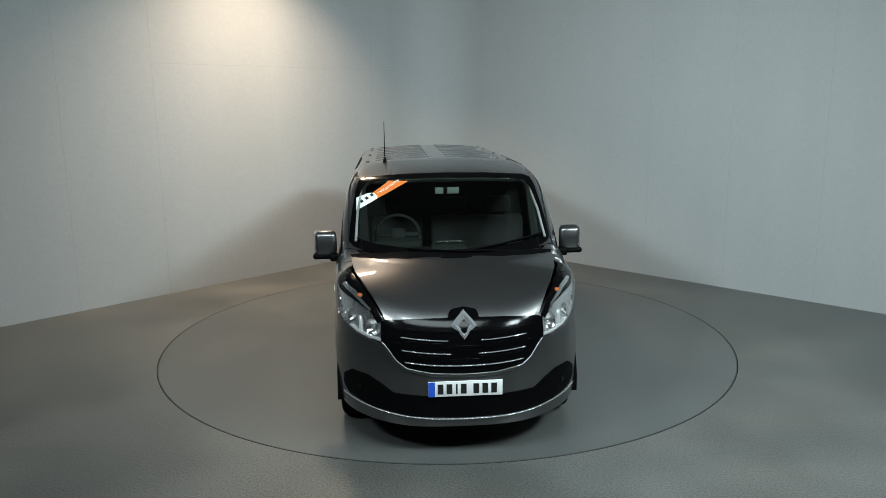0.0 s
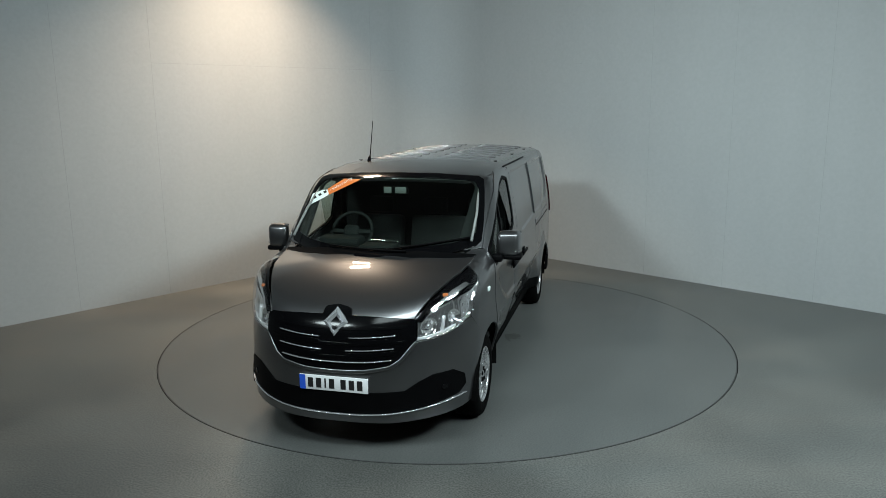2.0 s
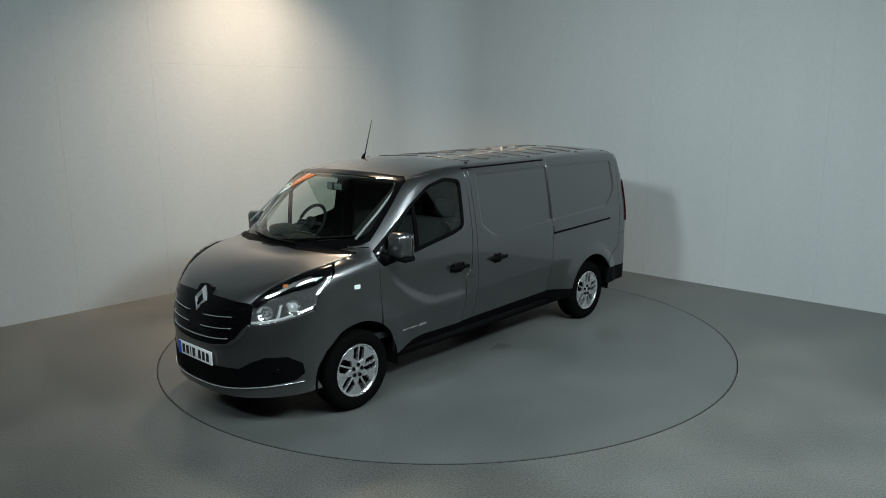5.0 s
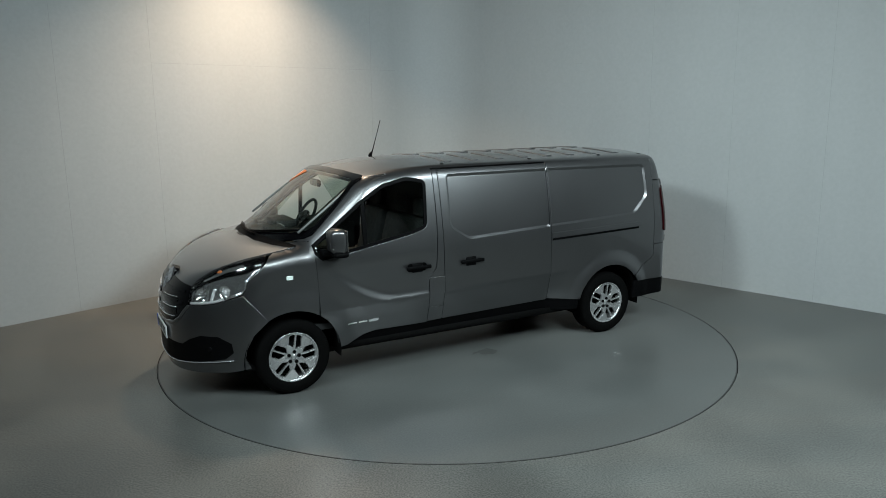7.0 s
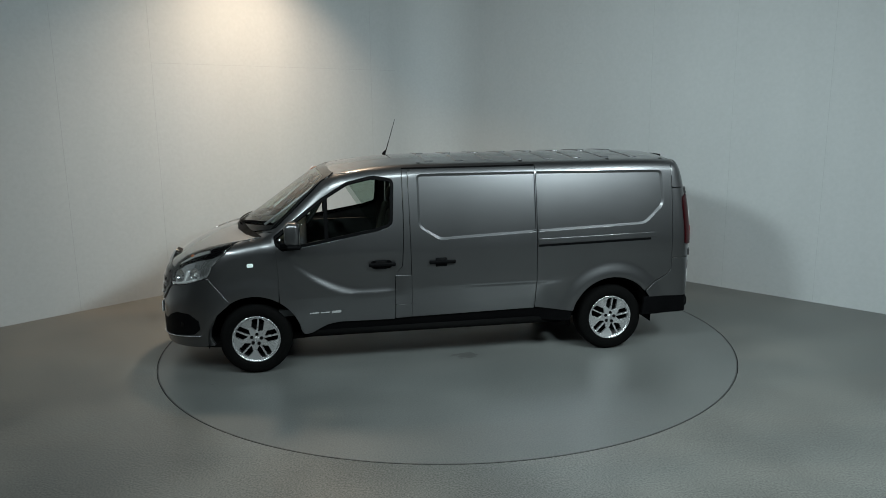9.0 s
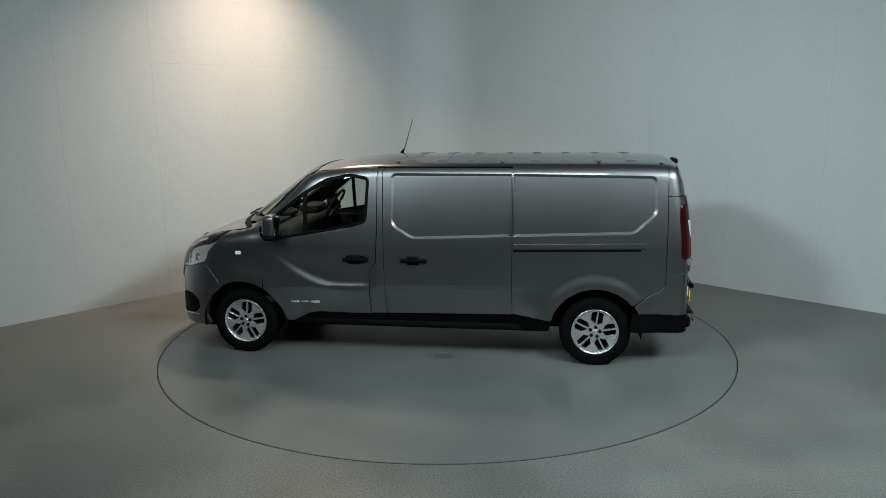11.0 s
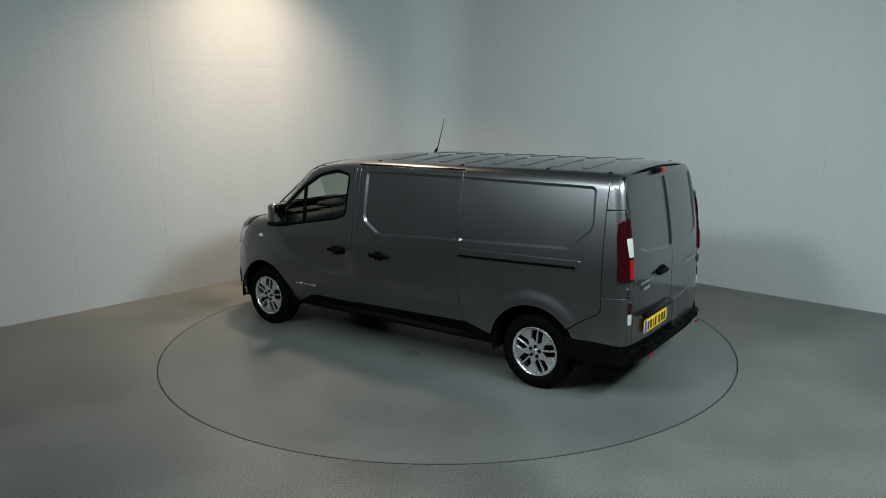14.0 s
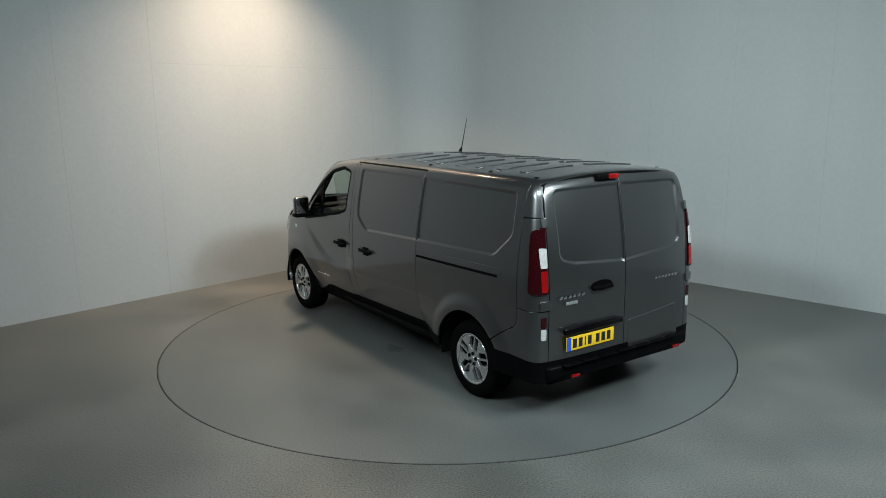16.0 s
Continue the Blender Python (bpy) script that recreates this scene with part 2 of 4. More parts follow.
def gradient(p):
    e = 0.004
    g = np.stack([field(*(p + d).T) - field(*(p - d).T) for d in np.eye(3) * e], 1)
    return g / np.linalg.norm(g, axis=1)[:, None]


def meet(origin, way):
    """Where rays from outside first meet the body."""
    t, hit = np.zeros(len(origin)), np.zeros(len(origin), bool)
    lo = t.copy()
    for _ in range(150):
        v = field(*(origin + way * t[:, None]).T)
        hit |= v < 0
        lo = np.where(hit, lo, t)
        t = np.where(hit, t, t + 0.022)
    hi = t.copy()
    for _ in range(26):
        mid = (lo + hi) / 2
        v = field(*(origin + way * mid[:, None]).T)
        lo, hi = np.where(v < 0, lo, mid), np.where(v < 0, mid, hi)
    return origin + way * hi[:, None]


AXIS, TAIL = 1.6, -1.9   # upright axes from which nose and tail are unrolled


def cast(view, uv):
    """Points of the body for flat places in a view: left, right (x, z); top (x, y); front, rear (y, z); round (angle, z)."""
    u, v = uv[:, 0], uv[:, 1]
    o, w = np.zeros((len(u), 3)), np.zeros((len(u), 3))
    if view in ("left", "right"):
        s = 1 if view == "left" else -1
        o[:, 0], o[:, 1], o[:, 2], w[:, 1] = u, 1.6 * s, v, -s
    elif view == "top":
        o[:, 0], o[:, 1], o[:, 2], w[:, 2] = u, v, 2.6, -1
    elif view in ("front", "rear"):
        s = 1 if view == "front" else -1
        o[:, 0], o[:, 1], o[:, 2], w[:, 0] = 3.2 * s, u, v, -s
    else:
        c, s = np.cos(u), np.sin(u)
        o[:, 0], o[:, 1], o[:, 2], w[:, 0], w[:, 1] = (AXIS if view == "round" else TAIL) + 2.0 * c, 2.0 * s, v, -c, -s
    return meet(o, w)


def on_nose(y, z):
    """The unrolled place of a point of the nose seen from ahead."""
    p = cast("front", np.array([[y, z]]))[0]
    return math.atan2(p[1], p[0] - AXIS), z


def on_side(x, z):
    p = cast("left", np.array([[x, z]]))[0]
    return math.atan2(p[1], p[0] - AXIS), z


def on_tail(y, z):
    p = cast("rear", np.array([[y, z]]))[0]
    return math.atan2(p[1], p[0] - TAIL), z


def tail_side(x, z):
    p = cast("left", np.array([[x, z]]))[0]
    return math.atan2(p[1], p[0] - TAIL), z


def tail_edge(x, z0, z1, n=8):
    """An upright edge of the tail's corner at one x on the side."""
    return [tail_side(x, z0 + (z1 - z0) * k / n) for k in range(n + 1)]


def tail_door(y, z0, z1, n=8):
    return [on_tail(y, z0 + (z1 - z0) * k / n) for k in range(n + 1)]


def grow(points, d):
    """An outline moved outwards by d (inwards below 0)."""
    area = sum(a[0] * b[1] - b[0] * a[1] for a, b in zip(points, points[1:] + points[:1]))
    s, out, m = (1 if area > 0 else -1), [], len(points)
    for k in range(m):
        a, b = Vector(points[k - 1]), Vector(points[(k + 1) % m])
        t = (b - a).normalized()
        out.append((points[k][0] + t.y * d * s, points[k][1] - t.x * d * s))
    return out


def sheet(name, view, outline, mat, parent, holes=(), step_=0.05, lift=0.0, depth=0.02, bevel=0.003, mirror=False, label="", relief=None):
    """A panel of the body: an outline in a view, laid on the form, with a rounded rim turned inwards."""
    bm = bmesh.new()
    if bevel >= 0.002:
        outline = grow(outline, -bevel * 0.7)
    for loop in (outline, *holes):
        vs = [bm.verts.new((p[0], p[1], 0)) for p in loop]
        for a, b in zip(vs, vs[1:] + vs[:1]):
            bm.edges.new((a, b))
    bmesh.ops.triangle_fill(bm, use_beauty=True, use_dissolve=False, edges=bm.edges[:])
    for axis in (0, 1):
        vals = [v.co[axis] for v in bm.verts]
        k = math.ceil(min(vals) / step_) * step_
        while k < max(vals):
            no = Vector((1, 0, 0)) if axis == 0 else Vector((0, 1, 0))
            bmesh.ops.bisect_plane(bm, geom=bm.verts[:] + bm.edges[:] + bm.faces[:], dist=1e-5, plane_co=no * k, plane_no=no)
            k += step_
    bmesh.ops.triangulate(bm, faces=[f for f in bm.faces if len(f.verts) > 4])
    bm.verts.index_update()
    uv = np.array([v.co[:2] for v in bm.verts])
    p = cast(view, uv)
    nrm = gradient(p)
    off = np.full(len(uv), lift) + (relief(uv) if relief else 0)
    q = p + nrm * off[:, None]
    normals = nrm.copy()
    for v, c in zip(bm.verts, q):
        v.co = c
    bm.normal_update()
    for f in bm.faces[:]:
        if f.normal.dot(Vector(nrm[f.verts[0].index])) < 0:
            f.normal_flip()
    normals = [Vector(a) for a in normals]
    if relief:
        bm.normal_update()
        normals = [v.normal.copy() for v in bm.verts]
    # rim: bevel ring, then a wall inwards
    edges = [e for e in bm.edges if len(e.link_faces) == 1]
    ring1, ring2, ring3 = {}, {}, {}
    aside = {}
    for e in edges:
        f = e.link_faces[0]
        mid = (e.verts[0].co + e.verts[1].co) / 2
        d = e.verts[1].co - e.verts[0].co
        o = d.cross(f.normal)
        if o.length < 1e-12:
            continue
        o.normalize()
        if o.dot(mid - f.calc_center_median()) < 0:
            o.negate()
        for v in e.verts:
            aside[v] = aside.get(v, Vector()) + o
    for v, o in aside.items():
        n = Vector(nrm[v.index])
        o = (o - n * o.dot(n)).normalized()
        ring1[v] = bm.verts.new(v.co + o * bevel * 0.7 - n * bevel * 0.3)
        ring2[v] = bm.verts.new(v.co + o * bevel - n * bevel)
        ring3[v] = bm.verts.new(v.co + o * bevel - n * depth)
        aside[v] = (o, n)
    extra = {}
    for v, (o, n) in aside.items():
        extra[ring1[v]], extra[ring2[v]], extra[ring3[v]] = (o + n).normalized(), o, o
    for e in edges:
        a, b = e.verts
        f = e.link_faces[0]
        loop = [l for l in f.loops if l.edge == e][0]
        if loop.vert == a:
            a, b = b, a
        for r, s in (({a: a, b: b}, ring1), (ring1, ring2), (ring2, ring3)):
            if a in s and b in s:
                bm.faces.new((r[a], r[b], s[b], s[a]))
    bm.verts.index_update()
    full = [None] * len(bm.verts)
    for k, n in enumerate(normals):
        full[k] = n
    for v, n in extra.items():
        full[v.index] = n
    if mirror:
        for v in bm.verts:
            v.co.y = -v.co.y
        full = [Vector((n.x, -n.y, n.z)) for n in full]
        bmesh.ops.reverse_faces(bm, faces=bm.faces[:])
    return part(name, bm, mat, parent, label, full)


def border(name, view, outer, inner, low, mat, parent, mirror=False):
    """A sloping border from an opening's edge down to the panel set in it."""
    bm = bmesh.new()
    rows = []
    for loop, lift in ((outer, 0.0), (grow(outer, -0.004), -0.002), (grow(inner, 0.004), low + 0.002), (inner, low)):
        p = cast(view, np.array(loop))
        p = p + gradient(p) * lift
        rows.append([bm.verts.new((q[0], -q[1] if mirror else q[1], q[2])) for q in p])
    n = len(outer)
    for a, b in zip(rows, rows[1:]):
        for k in range(n):
            bm.faces.new((a[k], a[(k + 1) % n], b[(k + 1) % n], b[k]))
    bmesh.ops.recalc_face_normals(bm, faces=bm.faces[:])
    bm.normal_update()
    mid = cast(view, np.array([np.mean(np.array(outer), 0)]))[0]
    want = Vector(gradient(mid[None])[0])
    if mirror:
        want.y = -want.y
    if sum(f.normal.dot(want) for f in bm.faces) < 0:
        bmesh.ops.reverse_faces(bm, faces=bm.faces[:])
    return part(name, bm, mat, parent)


def dense(points, d=0.05):
    """An outline with points added along its long edges."""
    out = []
    for a, b in zip(points, points[1:] + points[:1]):
        n = max(1, math.ceil(math.hypot(b[0] - a[0], b[1] - a[1]) / d))
        out += [(a[0] + (b[0] - a[0]) * k / n, a[1] + (b[1] - a[1]) * k / n) for k in range(n)]
    return out


def arc(cx, cz, r, a, b, n=20):
    """Points on a circle from angle a to b, in degrees."""
    return [(cx + r * math.cos(radians(a + (b - a) * k / n)), cz + r * math.sin(radians(a + (b - a) * k / n))) for k in range(n + 1)]


# ---------------------------------------------------------------- room
def build_room():
    cx, cy = CORNER
    corner = Vector(CORNER)
    dl, dr = (Vector((math.cos(radians(g + WALL_TURN)), math.sin(radians(g + WALL_TURN)))) for g in (225, -45))
    lft, rgt, far = corner + dl * SIDE, corner + dr * SIDE, corner + (dl + dr) * SIDE
    a, b = corner + dl * BEND, corner + dr * BEND
    mid = corner + (dl + dr) * BEND

    def wall(name, p, q, label, mat=WALL):
        p, q = Vector(p), Vector(q)
        w = (q - p).length
        way = (q - p).normalized()
        out = Vector((way.y, -way.x))
        if out.dot(p - Vector((0, -3))) < 0:
            out.negate()
        c = (p + q) / 2 + out * 0.06
        ob = flat(part(name, box(bmesh.new(), (0, 0, WALL_H / 2), (w, 0.12, WALL_H), 0), mat, None))
        ob.matrix_world = Matrix.LocRotScale((c.x, c.y, 0), Euler((0, 0, math.atan2(way.y, way.x))), None)
        return tagged(ob, label, "wall", kind="structure"), way, out

    wl, wayl, outl = wall("wall_west", lft, a, "pale grey painted panel wall behind the turntable")
    wr, wayr, outr = wall("wall_east", b, rgt, "pale grey painted panel wall behind the turntable")
    # Two unseen walls close the room; their dark tone holds back bounced light.
    wall("unseen_wall_south", lft, far, "unseen wall behind the camera, dark to cut bounced light", FAR_WALL)
    wall("unseen_wall_north", rgt, far, "unseen wall behind the camera, dark to cut bounced light", FAR_WALL)
    # rounded corner
    bm = bmesh.new()
    n, rows = 24, []
    for k in range(n + 1):
        g = radians(45 + WALL_TURN + 90 * k / n)
        for r in (BEND, BEND + 0.12):
            for z in (0, WALL_H):
                rows.append(bm.verts.new((mid.x + r * math.cos(g), mid.y + r * math.sin(g), z)))
    for k in range(n):
        p, q = rows[4 * k:4 * k + 4], rows[4 * k + 4:4 * k + 8]
        bm.faces.new((p[0], p[1], q[1], q[0]))
        bm.faces.new((p[2], q[2], q[3], p[3]))
    bmesh.ops.recalc_face_normals(bm, faces=bm.faces[:])
    tagged(part("wall_corner", bm, WALL, None), "pale grey rounded corner joining two walls", "wall", kind="structure")
    # joints between the wall boards: shallow cover strips
    for ob, start, way, out, places, label in ((wl, corner, dl, outl, JOINTS_W, "west"), (wr, corner, dr, outr, JOINTS_E, "east")):
        for s in places:
            p = start + way * s - out * 0.0002
            j = block("joint", (0, 0, 0), (0.004, 0.002, WALL_H - 0.02), SEAM, None, 0)
            j.matrix_world = Matrix.LocRotScale((p.x, p.y, WALL_H / 2), Euler((0, 0, math.atan2(way.y, way.x))), None)
            j.parent = ob
            j.matrix_parent_inverse = ob.matrix_world.inverted()
        for s0, s1, z in (JOINTS_WH if label == "west" else JOINTS_EH):
            p = start + way * (s0 + s1) / 2 - out * 0.0002
            j = block("joint", (0, 0, 0), (s1 - s0, 0.002, 0.004), SEAM, None, 0)
            j.matrix_world = Matrix.LocRotScale((p.x, p.y, z), Euler((0, 0, math.atan2(way.y, way.x))), None)
            j.parent = ob
            j.matrix_parent_inverse = ob.matrix_world.inverted()
    # floor with a round pit
    bm = bmesh.new()
    outer = [bm.verts.new((p[0], p[1], 0)) for p in ((cx, cy + 0.3), (lft.x - 0.3, lft.y), (far.x, far.y - 0.3), (rgt.x + 0.3, rgt.y))]
    inner = [bm.verts.new(((RING + 0.008) * math.cos(2 * math.pi * k / 160), (RING + 0.008) * math.sin(2 * math.pi * k / 160), 0)) for k in range(160)]
    for loop in (outer, inner):
        for p, q in zip(loop, loop[1:] + loop[:1]):
            bm.edges.new((p, q))
    bmesh.ops.triangle_fill(bm, use_beauty=True, edges=bm.edges[:])
    for f in bm.faces:
        if f.normal.z < 0:
            f.normal_flip()
    low = [bm.verts.new((v.co.x, v.co.y, -0.15)) for v in inner]
    for k in range(160):
        bm.faces.new((inner[k], low[k], low[(k + 1) % 160], inner[(k + 1) % 160]))
    bm.faces.new(low)
    ob = flat(part("floor", bm, FLOOR, None))
    for f in ob.data.polygons:
        if f.center.z < -0.01:
            f.material_index = 1
    ob.data.materials.append(DARK)
    tagged(ob, "worn grey painted concrete floor with rubbed streaks", "floor", kind="structure")
    bm = bmesh.new()
    box(bm, (cx, cy - SIDE * 0.7, WALL_H + 0.06), (1.5 * SIDE, 1.5 * SIDE, 0.12))
    tagged(flat(part("ceiling", bm, CEIL, None)), "dark ceiling above the studio", "ceiling", kind="structure")


def build_lamps():
    # Housings out of view, one per row; the fourth row is only added fill.
    for eye, target, size, watts, tone, spread in LAMPS:
        m = look(eye, target)
        ob = new("unseen_lamp")
        ob.matrix_world = m
        tagged(ob, "rectangular studio lamp or added fill, unseen below the ceiling", "lamp", "studio lamps")
        bm = bmesh.new()
        box(bm, (0, 0, 0.09), (size[0] + 0.06, size[1] + 0.06, 0.16), 0.01)
        part("housing", bm, HOUSING, ob)
        bm = bmesh.new()
        top = m.inverted() @ Vector((eye[0], eye[1], WALL_H))
        tube(bm, [(0, 0, 0.15), tuple(top)], 0.02)
        part("stem", bm, HOUSING, ob)


def build_turntable():
    ob = new("turntable")
    tagged(ob, "large round turning platform painted grey flush with the floor", "turntable")
    bm = bmesh.new()
    n = 160
    top = [bm.verts.new((RING * math.cos(2 * math.pi * k / n), RING * math.sin(2 * math.pi * k / n), 0)) for k in range(n)]
    low = [bm.verts.new((v.co.x, v.co.y, -0.06)) for v in top]
    bm.faces.new(top)
    for k in range(n):
        bm.faces.new((top[k], low[k], low[(k + 1) % n], top[(k + 1) % n]))
    deck = flat(part("deck", bm, DECK, ob))
    bm = bmesh.new()
    rings = [[bm.verts.new((r * math.cos(2 * math.pi * k / n), r * math.sin(2 * math.pi * k / n), z)) for k in range(n)] for r, z in ((RING - 0.010, 0.0004), (RING - 0.009, 0.0012), (RING + 0.001, 0.0012), (RING + 0.001, -0.03))]
    for p, q in zip(rings, rings[1:]):
        for k in range(n):
            bm.faces.new((p[k], q[k], q[(k + 1) % n], p[(k + 1) % n]))
    bmesh.ops.recalc_face_normals(bm, faces=bm.faces[:])
    flat(part("edge_strip", bm, HOUSING, ob, "dark steel edge of the platform"))
    rnd = random.Random(5)
    for x, y, r, squash, count in STAINS:
        for c in range(count):
            bm = bmesh.new()
            g, d = rnd.uniform(0, 6.28), (0 if c == 0 else rnd.uniform(0.5, 1.5) * r)
            size = r if c == 0 else r * rnd.uniform(0.12, 0.4)
            ph = [rnd.uniform(0, 6.28) for _ in range(4)]
            pts = []
            for k in range(28):
                a = 2 * math.pi * k / 28
                q = size * (1 + 0.22 * math.sin(2 * a + ph[0]) + 0.16 * math.sin(5 * a + ph[1]) + 0.10 * math.sin(9 * a + ph[2]))
                pts.append(bm.verts.new((x + d * math.cos(g) + q * math.cos(a), y + d * math.sin(g) * squash + q * squash * math.sin(a), 0.0006 + 0.0004 * c)))
            bm.faces.new(pts)
            part("oil_stain", bm, STAIN, ob, "dark oil stain")
    return ob


# ---------------------------------------------------------------- van
def both(name, outline, mat, parent, view="left", **kw):
    """A panel and its mirror image."""
    return sheet(name, view, outline, mat, parent, **kw), sheet(name, view, outline, mat, parent, mirror=True, **kw)


def build_wheel(van, x, side):
    w = part("wheel", lathe(bmesh.new(), [(0.205, 0.06), (0.205, -0.10), (0.05, -0.10), (0.05, -0.02), (0.14, -0.02), (0.14, 0.03), (0.02, 0.03)], 40), DARK, van, "wheel with silver alloy rim and black tyre")
    w.location = (x, side * 0.800, 0.335)
    if side < 0:
        w.rotation_euler = (0, 0, math.pi)
    prof = [(0.222, 0.100), (0.232, 0.108), (0.262, 0.114), (0.300, 0.112), (0.322, 0.100), (0.331, 0.082), (0.335, 0.05), (0.335, 0.0),
            (0.335, -0.05), (0.331, -0.082), (0.322, -0.100), (0.262, -0.112), (0.222, -0.10), (0.212, 0.0)]
    part("tyre", lathe(bmesh.new(), prof, 64, True), TYRE, w, "black rubber tyre")
    part("rim", lathe(bmesh.new(), [(0.224, 0.100), (0.221, 0.106), (0.212, 0.104), (0.206, 0.095), (0.203, 0.05), (0.203, -0.09), (0.208, -0.09), (0.210, 0.05), (0.214, 0.09)], 64, True), SILVER, w, "silver rim flange")
    # face with five pairs of parallel slots
    bm = bmesh.new()
    loops = [[(0.211 * math.cos(2 * math.pi * k / 60), 0.211 * math.sin(2 * math.pi * k / 60)) for k in range(60)]]
    for k in range(5):
        g = radians(72 * k - 8)
        for slot in ([(0.0075, 0.076), (0.058, 0.112), (0.058, 0.182), (0.036, 0.194), (0.0075, 0.199)],
                     [(-0.0075, 0.064), (-0.0075, 0.199), (-0.036, 0.194), (-0.054, 0.184), (-0.054, 0.098)]):
            loops.append([(u * math.cos(g) + v * math.sin(g), -u * math.sin(g) + v * math.cos(g)) for u, v in rounded(slot, 0.006, 3)])
    for loop in loops:
        vs = [bm.verts.new((u, 0, v)) for u, v in loop]
        for p, q in zip(vs, vs[1:] + vs[:1]):
            bm.edges.new((p, q))
    bmesh.ops.triangle_fill(bm, use_beauty=True, edges=bm.edges[:])
    made = bmesh.ops.extrude_face_region(bm, geom=bm.faces[:])["geom"]
    for v in made:
        if isinstance(v, bmesh.types.BMVert):
            v.co.y = -0.028
            v.co.x *= 0.985
            v.co.z *= 0.985
    bmesh.ops.bevel(bm, geom=[e for e in bm.edges if len(e.link_faces) == 2 and e.calc_face_angle(0) > 0.9 and e.verts[0].co.y > -0.01], offset=0.0028, segments=2, affect="EDGES")
    for v in bm.verts:
        r = math.hypot(v.co.x, v.co.z)
        v.co.y += 0.088 + 0.016 * min(r / 0.15, 1) - 0.012 * max(0, (r - 0.17) / 0.04)
    bmesh.ops.recalc_face_normals(bm, faces=bm.faces[:])
    flat(part("wheel_face", bm, SILVER, w, "silver alloy face with slots"))
    part("hub_cap", lathe(bmesh.new(), [(0.026, 0.080), (0.026, 0.096), (0.022, 0.100), (0.001, 0.1015)], 40), SILVER, w)
    for k in range(5):
        g = radians(72 * k - 8)
        bm = lathe(bmesh.new(), [(0.0155, 0.06), (0.0155, 0.1035), (0.012, 0.1035), (0.008, 0.097), (0.0005, 0.097)], 10)
        bmesh.ops.translate(bm, verts=bm.verts[:], vec=(0.047 * math.sin(g), 0, 0.047 * math.cos(g)))
        part("wheel_bolt", bm, DARK, w)
    return w


def build_seat(van, y, width, label):
    s = block("seat", (0.62, y, 0.86), (0.50, width, 0.16), CLOTH, van, 0.05, label=label)
    block("backrest", (0.40, y, 1.14), (0.13, width, 0.54), CLOTH, s, 0.05, Matrix.Rotation(radians(-14), 4, "Y"))
    for dy in ((0,) if width < 0.6 else (-0.22, 0.22)):
        h = block("headrest", (0.325, y + dy, 1.50), (0.09, 0.24, 0.17), CLOTH, s, 0.04, Matrix.Rotation(radians(-10), 4, "Y"))
    return s


